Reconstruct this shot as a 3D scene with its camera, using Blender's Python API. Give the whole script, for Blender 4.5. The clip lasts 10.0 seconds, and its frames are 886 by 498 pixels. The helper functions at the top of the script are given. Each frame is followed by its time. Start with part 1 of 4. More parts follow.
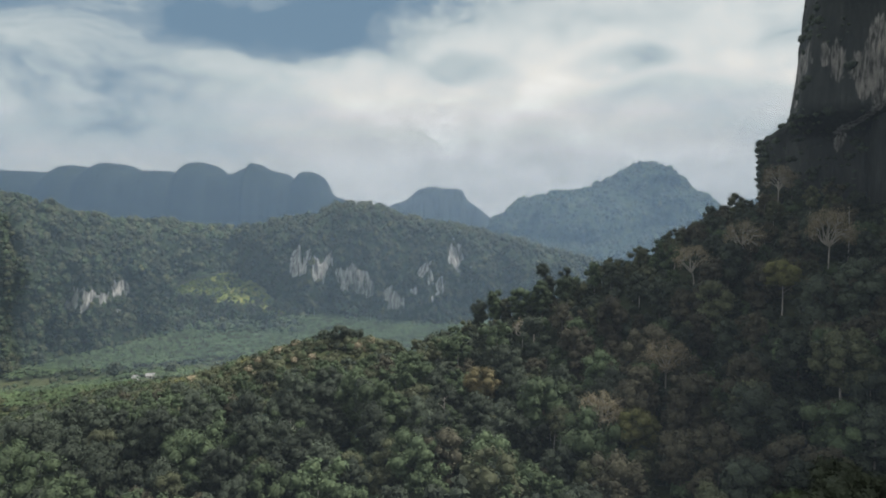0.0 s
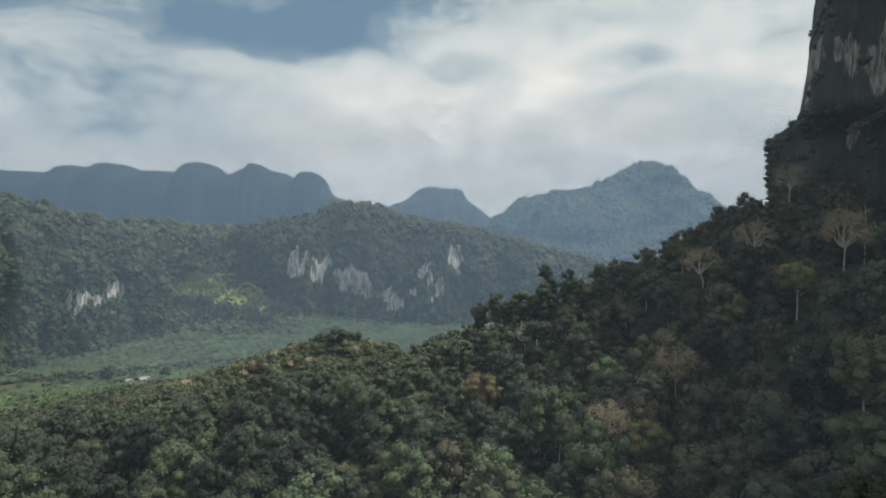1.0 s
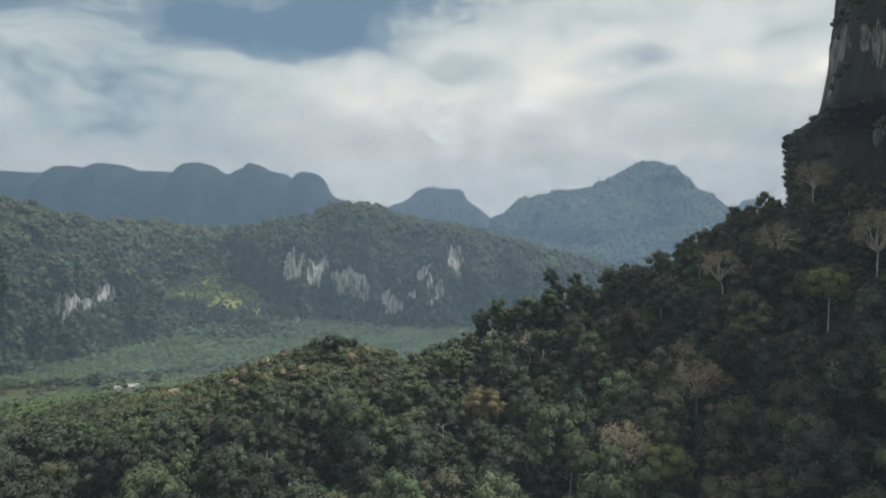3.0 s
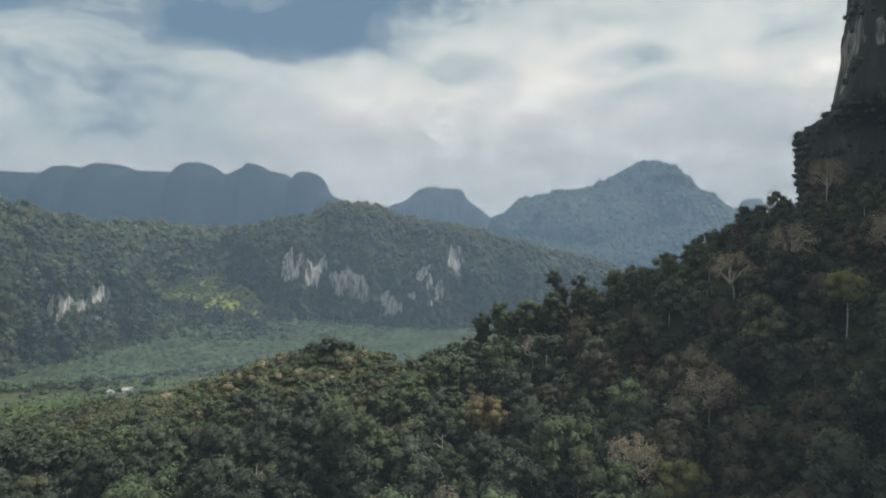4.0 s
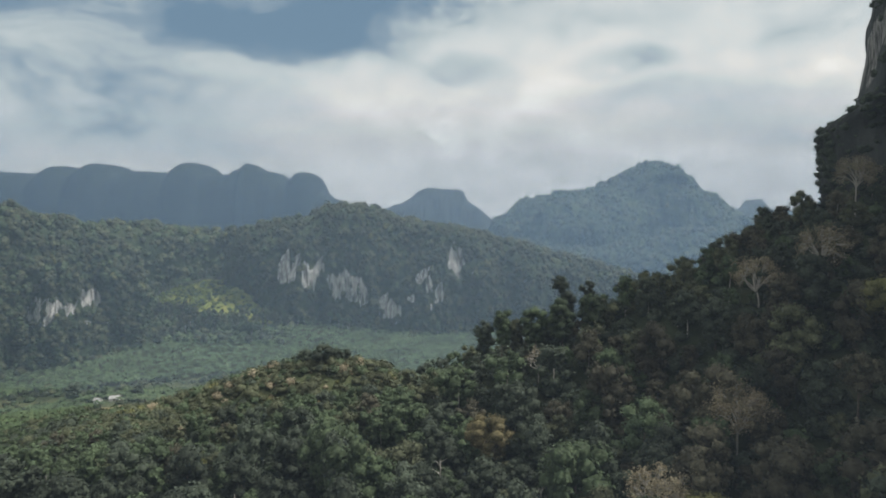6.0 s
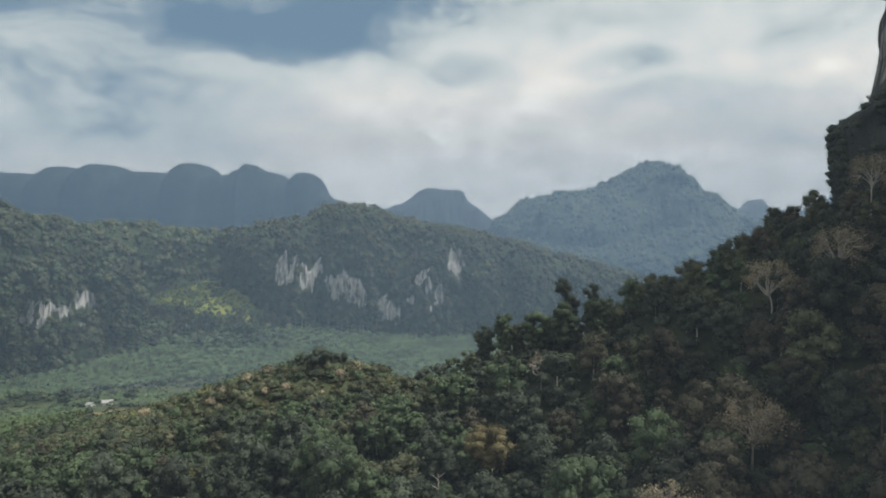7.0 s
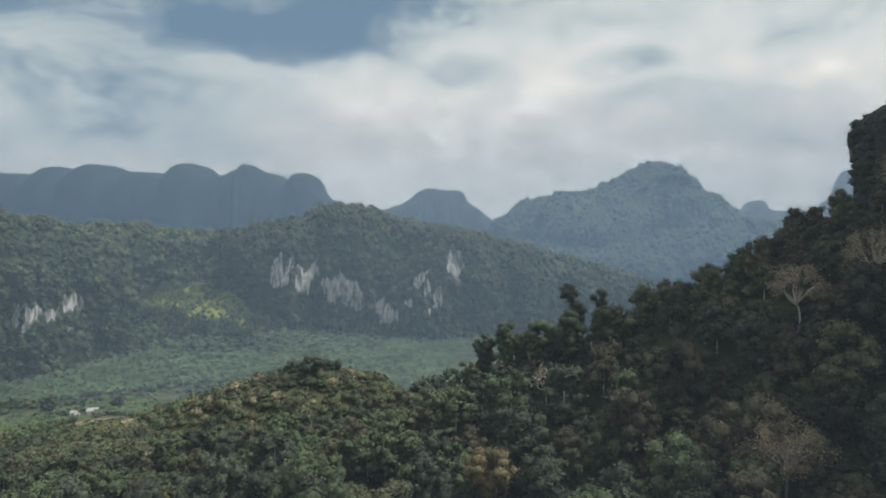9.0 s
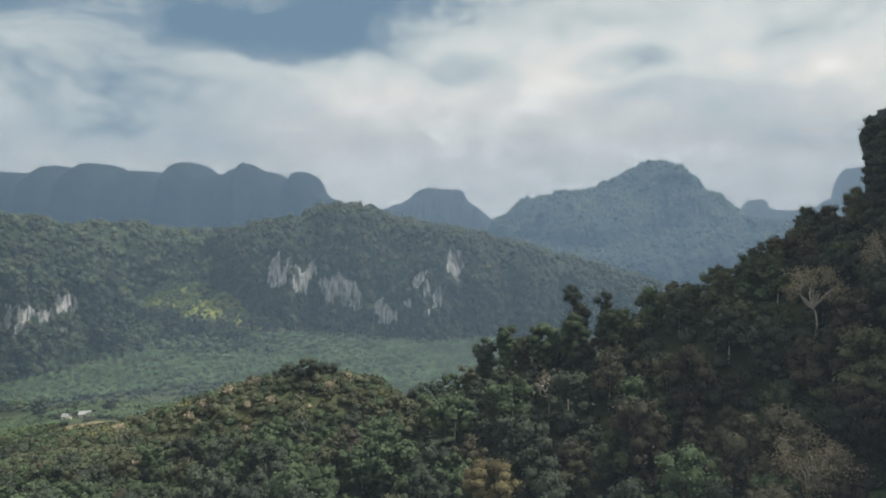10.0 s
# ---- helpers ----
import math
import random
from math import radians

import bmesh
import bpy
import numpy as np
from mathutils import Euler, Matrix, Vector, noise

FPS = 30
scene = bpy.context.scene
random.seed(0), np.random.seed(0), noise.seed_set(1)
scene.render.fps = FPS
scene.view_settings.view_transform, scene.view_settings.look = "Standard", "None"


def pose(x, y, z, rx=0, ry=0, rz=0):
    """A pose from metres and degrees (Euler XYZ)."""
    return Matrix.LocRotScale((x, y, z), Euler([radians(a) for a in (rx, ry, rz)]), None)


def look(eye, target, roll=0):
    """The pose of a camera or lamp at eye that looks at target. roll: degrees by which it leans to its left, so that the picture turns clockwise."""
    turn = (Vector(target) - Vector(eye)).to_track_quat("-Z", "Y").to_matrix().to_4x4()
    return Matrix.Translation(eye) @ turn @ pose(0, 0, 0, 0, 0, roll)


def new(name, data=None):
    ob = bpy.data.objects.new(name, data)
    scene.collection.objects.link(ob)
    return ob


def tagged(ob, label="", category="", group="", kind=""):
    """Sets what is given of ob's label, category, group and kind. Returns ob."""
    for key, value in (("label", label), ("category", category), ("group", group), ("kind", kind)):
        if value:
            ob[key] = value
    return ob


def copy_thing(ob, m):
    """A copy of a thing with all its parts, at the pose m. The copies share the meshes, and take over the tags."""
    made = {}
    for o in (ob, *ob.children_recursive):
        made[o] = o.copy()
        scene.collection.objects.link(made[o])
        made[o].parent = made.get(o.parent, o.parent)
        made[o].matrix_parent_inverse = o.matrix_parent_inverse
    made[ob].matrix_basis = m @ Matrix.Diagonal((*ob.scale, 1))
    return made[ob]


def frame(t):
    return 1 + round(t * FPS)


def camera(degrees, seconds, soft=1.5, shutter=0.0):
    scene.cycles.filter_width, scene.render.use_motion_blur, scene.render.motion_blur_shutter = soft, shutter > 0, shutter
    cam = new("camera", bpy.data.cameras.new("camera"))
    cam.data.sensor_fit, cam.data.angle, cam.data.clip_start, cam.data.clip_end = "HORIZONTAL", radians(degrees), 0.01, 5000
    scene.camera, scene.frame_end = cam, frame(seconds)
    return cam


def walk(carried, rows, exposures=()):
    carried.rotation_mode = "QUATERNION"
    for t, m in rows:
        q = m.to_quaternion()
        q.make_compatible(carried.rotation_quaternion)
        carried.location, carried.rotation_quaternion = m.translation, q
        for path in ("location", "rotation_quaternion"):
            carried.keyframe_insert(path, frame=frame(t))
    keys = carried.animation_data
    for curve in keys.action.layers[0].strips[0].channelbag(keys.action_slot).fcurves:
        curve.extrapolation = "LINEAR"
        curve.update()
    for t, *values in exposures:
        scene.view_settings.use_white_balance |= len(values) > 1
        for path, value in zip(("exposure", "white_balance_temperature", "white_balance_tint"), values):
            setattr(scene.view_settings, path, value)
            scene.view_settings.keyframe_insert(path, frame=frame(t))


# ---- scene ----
cam = camera(70.0, 10.0, soft=1.8)
METRES, EYE, TILT, LEAN, TURN = 90.0, 146.0, -3.87, 0.0, 0.0
ROWS = [
    (0.0, 0.0000, 0.0000, 0.0000, 0.000, 0.000, -0.00),
    (0.5, 0.0006, 0.0508, 0.0034, -0.007, -0.007, 0.01),
    (1.0, 0.0014, 0.1061, 0.0075, -0.007, 0.000, 0.02),
    (1.5, 0.0024, 0.1538, 0.0108, 0.000, 0.022, 0.03),
    (2.0, 0.0039, 0.2072, 0.0146, 0.014, 0.029, 0.05),
    (2.5, 0.0053, 0.2537, 0.0180, 0.022, 0.036, 0.06),
    (4.0, 0.0106, 0.4111, 0.0302, 0.036, 0.014, 0.13),
    (4.5, 0.0121, 0.4587, 0.0335, 0.043, 0.022, 0.14),
    (5.0, 0.0139, 0.5135, 0.0374, 0.057, 0.036, 0.14),
    (5.5, 0.0153, 0.5611, 0.0401, 0.072, 0.065, 0.14),
    (7.0, 0.0234, 0.7102, 0.0505, 0.100, 0.129, 0.16),
    (7.5, 0.0259, 0.7542, 0.0528, 0.108, 0.151, 0.16),
    (8.0, 0.0289, 0.8037, 0.0557, 0.108, 0.172, 0.15),
    (8.5, 0.0313, 0.8476, 0.0581, 0.108, 0.186, 0.14),
    (9.0, 0.0336, 0.8965, 0.0611, 0.093, 0.201, 0.13),
    (9.5, 0.0358, 0.9404, 0.0639, 0.093, 0.179, 0.12),
    (10.0, 0.0386, 0.9938, 0.0675, 0.086, 0.115, 0.14),
]
walk(cam, [(t, pose(0, 0, EYE, TILT, LEAN, TURN) @ pose(METRES * x, METRES * y, METRES * z, 90 + pitch, roll, yaw)) for t, x, y, z, yaw, pitch, roll in ROWS], ((0.0, 0.14), (10.0, 0.14)))

# ---- world, sun ----
SUN_AZ, SUN_EL = 86.0, 59.0


def build_world():
    world = bpy.data.worlds.new("overcast_sky")
    scene.world = world
    world.use_nodes = True
    nt = world.node_tree
    nt.nodes.clear()
    N, L = nt.nodes.new, nt.links.new

    def math_node(op, a, b=None):
        n = N("ShaderNodeMath")
        n.operation = op
        for i, v in enumerate((a, b)):
            if v is None:
                continue
            if isinstance(v, (int, float)):
                n.inputs[i].default_value = v
            else:
                L(v, n.inputs[i])
        return n.outputs[0]

    coord = N("ShaderNodeTexCoord")
    sep = N("ShaderNodeSeparateXYZ")
    L(coord.outputs["Generated"], sep.inputs[0])
    az = math_node("ARCTAN2", sep.outputs[0], sep.outputs[1])
    el = math_node("ARCSINE", sep.outputs[2])
    comb = N("ShaderNodeCombineXYZ")
    L(az, comb.inputs[0]), L(el, comb.inputs[1])
    # clouds are flattened towards the horizon
    stretch = N("ShaderNodeVectorMath")
    stretch.operation = "MULTIPLY"
    L(comb.outputs[0], stretch.inputs[0])
    stretch.inputs[1].default_value = (3.0, 5.6, 1.0)
    warp = N("ShaderNodeTexNoise")
    warp.inputs["Scale"].default_value, warp.inputs["Detail"].default_value = 1.3, 5.0
    L(stretch.outputs[0], warp.inputs["Vector"])
    off = N("ShaderNodeVectorMath")
    off.operation = "SUBTRACT"
    L(warp.outputs["Color"], off.inputs[0])
    off.inputs[1].default_value = (0.5, 0.5, 0.5)
    sc = N("ShaderNodeVectorMath")
    sc.operation = "MULTIPLY"
    L(off.outputs[0], sc.inputs[0])
    sc.inputs[1].default_value = (0.24, 0.15, 0.0)
    uv = N("ShaderNodeVectorMath")
    L(comb.outputs[0], uv.inputs[0]), L(sc.outputs[0], uv.inputs[1])
    fbm = N("ShaderNodeTexNoise")
    fbm.inputs["Scale"].default_value, fbm.inputs["Detail"].default_value = 2.7, 13.0
    fbm.inputs["Roughness"].default_value = 0.66
    swirl = N("ShaderNodeVectorMath")
    swirl.operation = "MULTIPLY_ADD"
    L(off.outputs[0], swirl.inputs[0]), L(stretch.outputs[0], swirl.inputs[2])
    swirl.inputs[1].default_value = (0.5, 0.5, 0.0)
    L(swirl.outputs[0], fbm.inputs["Vector"])
    total = math_node("MULTIPLY_ADD", math_node("SUBTRACT", fbm.outputs["Fac"], 0.5), 1.05)
    total.node.inputs[2].default_value = 0.77
    # smaller billows
    billow = N("ShaderNodeTexNoise")
    billow.inputs["Scale"].default_value, billow.inputs["Detail"].default_value, billow.inputs["Roughness"].default_value = 5.0, 10.0, 0.6
    puff = N("ShaderNodeVectorMath")
    puff.operation = "MULTIPLY_ADD"
    L(comb.outputs[0], puff.inputs[0]), L(off.outputs[0], puff.inputs[2])
    puff.inputs[1].default_value = (2.2, 4.0, 1.0)
    L(puff.outputs[0], billow.inputs["Vector"])
    total = math_node("ADD", total, math_node("MULTIPLY", math_node("SUBTRACT", billow.outputs["Fac"], 0.5), 0.55))
    # cloud masses: azimuth, elevation, half widths (radians), weight
    for u, v, su, sv, w, firm in CLOUDS:
        d = N("ShaderNodeVectorMath")
        d.operation = "SUBTRACT"
        L(uv.outputs[0], d.inputs[0])
        d.inputs[1].default_value = (u, v, 0)
        m = N("ShaderNodeVectorMath")
        m.operation = "MULTIPLY"
        L(d.outputs[0], m.inputs[0])
        m.inputs[1].default_value = (1 / su, 1 / sv, 0)
        q = N("ShaderNodeVectorMath")
        q.operation = "DOT_PRODUCT"
        L(m.outputs[0], q.inputs[0]), L(m.outputs[0], q.inputs[1])
        g = math_node("EXPONENT", math_node("MULTIPLY", q.outputs["Value"], -1.0))
        if firm:
            # ragged rims
            rag = math_node("MULTIPLY_ADD", math_node("SUBTRACT", fbm.outputs["Fac"], 0.5), firm)
            L(g, rag.node.inputs[2])
            mr = N("ShaderNodeMapRange")
            mr.interpolation_type = "SMOOTHSTEP"
            L(rag, mr.inputs[0])
            mr.inputs[1].default_value, mr.inputs[2].default_value = 0.18, 0.80
            g = mr.outputs[0]
        total = math_node("ADD", total, math_node("MULTIPLY", g, w))
    ramp = N("ShaderNodeValToRGB")
    L(math_node("MULTIPLY", total, 0.8), ramp.inputs[0])
    stops = ((0.0, (0.14, 0.225, 0.31)), (0.22, (0.235, 0.315, 0.38)), (0.42, (0.44, 0.50, 0.515)), (0.64, (0.57, 0.61, 0.605)), (0.86, (0.70, 0.70, 0.67)), (1.0, (0.80, 0.775, 0.715)), (1.25, (1.12, 1.09, 1.03)))
    els = ramp.color_ramp.elements
    while len(els) < len(stops):
        els.new(0.5)
    for e, (p, c) in zip(els, stops):
        e.position, e.color = 0.8 * p, (*c, 1)
    sky = N("ShaderNodeTexSky")
    sky.sky_type, sky.sun_disc = "NISHITA", False
    sky.sun_elevation, sky.sun_rotation = radians(SUN_EL), radians(SUN_AZ)
    b_sky, b_cloud, mix, out = N("ShaderNodeBackground"), N("ShaderNodeBackground"), N("ShaderNodeMixShader"), N("ShaderNodeOutputWorld")
    L(sky.outputs[0], b_sky.inputs[0]), L(ramp.outputs[0], b_cloud.inputs[0])
    b_sky.inputs[1].default_value, b_cloud.inputs[1].default_value = 0.08, 1.08
    mix.inputs[0].default_value = 0.93
    L(b_sky.outputs[0], mix.inputs[1]), L(b_cloud.outputs[0], mix.inputs[2]), L(mix.outputs[0], out.inputs[0])


CLOUDS = [
    (-0.26, 0.370, 0.36, 0.150, -0.47, 0.9),
    (-0.29, 0.255, 0.16, 0.055, -0.34, 0.9),
    (-0.10, 0.265, 0.15, 0.045, -0.24, 1.2),
    (-0.60, 0.275, 0.09, 0.030, -0.24, 1.4),
    (0.03, 0.213, 0.075, 0.024, -0.38, 1.2),
    (0.26, 0.215, 0.085, 0.026, -0.34, 1.2),
    (0.34, 0.155, 0.15, 0.034, -0.30, 1.2),
    (0.14, 0.295, 0.20, 0.045, -0.26, 1.2),
    (0.42, 0.290, 0.14, 0.035, -0.18, 1.2),
    (0.55, 0.245, 0.11, 0.036, -0.24, 1.2),
    (0.46, 0.105, 0.20, 0.030, -0.20, 1.0),
    (-0.05, 0.150, 0.26, 0.070, 0.13, 0.0),
    (0.17, 0.205, 0.07, 0.050, 0.10, 0.9),
    (0.52, 0.185, 0.08, 0.014, 0.16, 1.0),
    (-0.55, 0.190, 0.34, 0.150, -0.46, 0.0),
    (-0.14, 0.315, 0.10, 0.055, -0.24, 0.9),
    (-0.42, 0.130, 0.22, 0.060, -0.14, 0.6),
    (-0.35, 0.105, 0.24, 0.024, -0.12, 1.0),
    # no cloud: horizon brightening added to make up for the haze sheets
    (0.10, 0.020, 1.20, 0.120, 0.46, 0.0),
]
build_world()
sun = new("sun", bpy.data.lights.new("sun", "SUN"))
sun.data.energy, sun.data.angle, sun.data.color = 4.6, radians(9), (1.0, 0.97, 0.91)
_a, _e = radians(SUN_AZ), radians(SUN_EL)
sun.matrix_world = look((math.sin(_a) * math.cos(_e) * 900, math.cos(_a) * math.cos(_e) * 900, math.sin(_e) * 900), (0, 0, 0))


# ---- numeric helpers ----
def lattice(ix, iy, iz, seed):
    h = (ix.astype(np.int64) * 374761393 + iy.astype(np.int64) * 668265263 + iz.astype(np.int64) * 2147483647 + seed * 1274126177) & 0xFFFFFFFF
    h = ((h ^ (h >> 13)) * 1274126177) & 0xFFFFFFFF
    return ((h ^ (h >> 16)) & 0xFFFF) / 32767.5 - 1.0


def vnoise(p, seed=0):
    """Smooth noise in -1..1 at the points p (n, 3)."""
    i = np.floor(p)
    f = p - i
    f = f * f * (3 - 2 * f)
    i = i.astype(np.int64)
    out = np.zeros(len(p))
    for dx in (0, 1):
        wx = f[:, 0] if dx else 1 - f[:, 0]
        for dy in (0, 1):
            wy = f[:, 1] if dy else 1 - f[:, 1]
            for dz in (0, 1):
                wz = f[:, 2] if dz else 1 - f[:, 2]
                out += wx * wy * wz * lattice(i[:, 0] + dx, i[:, 1] + dy, i[:, 2] + dz, seed)
    return out


def fbm(p, octaves=4, seed=0):
    out, a = np.zeros(len(p)), 1.0
    for k in range(octaves):
        out += a * vnoise(p * 2.0 ** k, seed + k)
        a *= 0.5
    return out


def smooth(x):
    x = np.clip(x, 0, 1)
    return x * x * (3 - 2 * x)


def soft_interp(x, xs, ys, r):
    return sum(np.interp(x + d * r, xs, ys) for d in (-1, -0.5, 0, 0.5, 1)) / 5


def make_mesh(name, verts, faces, mats, midx=None, shade=True):
    """verts (n, 3); faces: arrays (k, 3) or (k, 4); midx: arrays of slots, one for each array of faces."""
    me = bpy.data.meshes.new(name)
    verts = np.asarray(verts, np.float32)
    me.vertices.add(len(verts))
    me.vertices.foreach_set("co", verts.ravel())
    flat = np.concatenate([np.asarray(f, np.int32).ravel() for f in faces])
    sizes = np.concatenate([np.full(len(f), f.shape[1], np.int32) for f in faces])
    me.loops.add(len(flat))
    me.loops.foreach_set("vertex_index", flat)
    me.polygons.add(len(sizes))
    me.polygons.foreach_set("loop_start", np.concatenate(([0], np.cumsum(sizes)[:-1])).astype(np.int32))
    if midx is not None:
        me.polygons.foreach_set("material_index", np.concatenate(midx).astype(np.int32))
    me.polygons.foreach_set("use_smooth", np.full(len(sizes), shade))
    for m in mats:
        me.materials.append(m)
    me.update(calc_edges=True)
    return me


class Soup:
    """Collects pieces of mesh into one."""

    def __init__(self):
        self.v, self.f, self.m, self.n = [], {3: [], 4: []}, {3: [], 4: []}, 0

    def add(self, v, f, m=0):
        k = f.shape[1]
        self.v.append(v)
        self.f[k].append(f + self.n)
        self.m[k].append(np.broadcast_to(m, len(f)))
        self.n += len(v)

    def arrays(self):
        ks = [k for k in (3, 4) if self.f[k]]
        return np.concatenate(self.v), [np.concatenate(self.f[k]) for k in ks], [np.concatenate(self.m[k]) for k in ks]

    def mesh(self, name, mats, shade=True):
        v, f, m = self.arrays()
        return make_mesh(name, v, f, mats, m, shade)


def part(name, me, parent, label=""):
    ob = new(name, me)
    ob.parent = parent
    if label:
        tagged(ob, label)
    return ob


# ---- materials ----
def material(name):
    m = bpy.data.materials.new(name)
    m.use_nodes = True
    nt = m.node_tree
    return m, nt, nt.nodes["Principled BSDF"]


def mat_leaf(name, a, b, c):
    """Leaf masses: dull green with a colour of their own each, mottled at two scales, a little light comes through."""
    m, nt, p = material(name)
    N, L = nt.nodes.new, nt.links.new
    geo, ramp = N("ShaderNodeNewGeometry"), N("ShaderNodeValToRGB")
    L(geo.outputs["Random Per Island"], ramp.inputs[0])
    els = ramp.color_ramp.elements
    els[0].color, els[1].color = (*a, 1), (*c, 1)
    els.new(0.55).color = (*b, 1)
    co, obi, add = N("ShaderNodeTexCoord"), N("ShaderNodeObjectInfo"), N("ShaderNodeVectorMath")
    L(co.outputs["Object"], add.inputs[0]), L(obi.outputs["Location"], add.inputs[1])

    def mottle(scale, lo, hi, detail):
        n, mr = N("ShaderNodeTexNoise"), N("ShaderNodeMapRange")
        L(add.outputs[0], n.inputs["Vector"])
        n.inputs["Scale"].default_value, n.inputs["Detail"].default_value = scale, detail
        L(n.outputs["Fac"], mr.inputs[0])
        mr.inputs[1].default_value, mr.inputs[2].default_value = 0.3, 0.7
        mr.inputs[3].default_value, mr.inputs[4].default_value = lo, hi
        return n.outputs["Fac"], mr.outputs[0]

    def times(x, y):
        n = N("ShaderNodeMath")
        n.operation = "MULTIPLY"
        L(x, n.inputs[0]), L(y, n.inputs[1])
        return n.outputs[0]

    _, broad = mottle(0.05, 0.62, 1.34, 3)
    fine_fac, fine = mottle(1.5, 0.62, 1.38, 3)
    own = N("ShaderNodeMath")
    own.operation = "MULTIPLY_ADD"
    L(obi.outputs["Random"], own.inputs[0])
    own.inputs[1].default_value, own.inputs[2].default_value = 0.55, 0.74
    hsv = N("ShaderNodeHueSaturation")
    L(times(times(broad, fine), own.outputs[0]), hsv.inputs["Value"]), L(ramp.outputs[0], hsv.inputs["Color"])
    L(hsv.outputs[0], p.inputs["Base Color"])
    p.inputs["Roughness"].default_value = 0.68
    p.inputs["Specular IOR Level"].default_value = 0.18
    bump = N("ShaderNodeBump")
    bump.inputs["Strength"].default_value, bump.inputs["Distance"].default_value = 0.9, 0.5
    L(fine_fac, bump.inputs["Height"]), L(bump.outputs[0], p.inputs["Normal"])
    tr, ms, out = N("ShaderNodeBsdfTranslucent"), N("ShaderNodeMixShader"), nt.nodes["Material Output"]
    L(hsv.outputs[0], tr.inputs[0])
    ms.inputs[0].default_value = 0.22
    L(p.outputs[0], ms.inputs[1]), L(tr.outputs[0], ms.inputs[2]), L(ms.outputs[0], out.inputs[0])
    return m


def mat_noise(name, stops, scale, rough=0.85, stretch=(1, 1, 1), bump=0.0, bscale=4.0, detail=7):
    """A matt surface whose colour wanders through the stops at two scales."""
    m, nt, p = material(name)
    N, L = nt.nodes.new, nt.links.new
    co, mp = N("ShaderNodeTexCoord"), N("ShaderNodeMapping")
    L(co.outputs["Object"], mp.inputs[0])
    mp.inputs["Scale"].default_value = stretch
    n1, n2, mix, ramp = N("ShaderNodeTexNoise"), N("ShaderNodeTexNoise"), N("ShaderNodeMix"), N("ShaderNodeValToRGB")
    for n, s in ((n1, scale), (n2, scale * 9)):
        n.inputs["Scale"].default_value, n.inputs["Detail"].default_value, n.inputs["Roughness"].default_value = s, detail, 0.6
        L(mp.outputs[0], n.inputs["Vector"])
    mix.inputs[0].default_value = 0.4
    L(n1.outputs["Fac"], mix.inputs[2]), L(n2.outputs["Fac"], mix.inputs[3])
    L(mix.outputs[0], ramp.inputs[0])
    els = ramp.color_ramp.elements
    while len(els) < len(stops):
        els.new(0.5)
    for e, (pos, c) in zip(els, stops):
        e.position, e.color = pos, (*c, 1)
    L(ramp.outputs[0], p.inputs["Base Color"])
    p.inputs["Roughness"].default_value = rough
    p.inputs["Specular IOR Level"].default_value = 0.2
    if bump:
        n3, b = N("ShaderNodeTexNoise"), N("ShaderNodeBump")
        n3.inputs["Scale"].default_value, n3.inputs["Detail"].default_value = scale * bscale, 8
        L(mp.outputs[0], n3.inputs["Vector"]), L(n3.outputs["Fac"], b.inputs["Height"])
        b.inputs["Strength"].default_value, b.inputs["Distance"].default_value = 1.0, bump
        L(b.outputs[0], p.inputs["Normal"])
    return m


LEAF = [
    mat_leaf("leaf_dark", (0.045, 0.057, 0.041), (0.053, 0.066, 0.046), (0.064, 0.079, 0.052)),
    mat_leaf("leaf_green", (0.062, 0.088, 0.048), (0.073, 0.101, 0.053), (0.088, 0.118, 0.061)),
    mat_leaf("leaf_olive", (0.078, 0.086, 0.050), (0.090, 0.099, 0.056), (0.106, 0.116, 0.064)),
    mat_leaf("leaf_yellow", (0.112, 0.116, 0.046), (0.132, 0.134, 0.052), (0.155, 0.152, 0.062)),
    mat_leaf("leaf_brown", (0.200, 0.172, 0.112), (0.250, 0.215, 0.140), (0.300, 0.260, 0.175)),
    mat_leaf("leaf_orange", (0.096, 0.082, 0.042), (0.118, 0.101, 0.050), (0.142, 0.122, 0.060)),
    mat_leaf("leaf_umber", (0.064, 0.061, 0.042), (0.077, 0.073, 0.049), (0.094, 0.088, 0.058)),
    # clearing plants: the sunlit patch is put into this bright green
    mat_leaf("leaf_sunlit", (0.110, 0.150, 0.038), (0.140, 0.175, 0.044), (0.175, 0.190, 0.052)),
    mat_leaf("palm_frond", (0.050, 0.076, 0.038), (0.062, 0.091, 0.044), (0.078, 0.108, 0.052)),
]
# lit copy of the distant woods: sunlight and contrast are put into the colour
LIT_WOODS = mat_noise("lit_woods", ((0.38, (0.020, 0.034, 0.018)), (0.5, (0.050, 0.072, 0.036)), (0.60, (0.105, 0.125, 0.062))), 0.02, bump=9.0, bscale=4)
BARK = mat_noise("bark", ((0.3, (0.07, 0.055, 0.042)), (0.7, (0.17, 0.145, 0.115))), 1.5, stretch=(1, 1, 0.2), bump=0.03)
PALE_BARK = mat_noise("pale_bark", ((0.3, (0.27, 0.245, 0.205)), (0.7, (0.48, 0.455, 0.40))), 1.5, stretch=(1, 1, 0.25), bump=0.02)
SOIL = mat_noise("undergrowth", ((0.3, (0.014, 0.020, 0.010)), (0.5, (0.030, 0.040, 0.019)), (0.68, (0.058, 0.062, 0.033))), 0.03, bump=0.6, bscale=12)
# shaded copy of the distant woods: shade is put into the darker colour
SHADED_WOODS = mat_noise("shaded_woods", ((0.36, (0.008, 0.013, 0.010)), (0.5, (0.014, 0.021, 0.015)), (0.64, (0.024, 0.032, 0.021))), 0.012, bump=3.0, bscale=9)


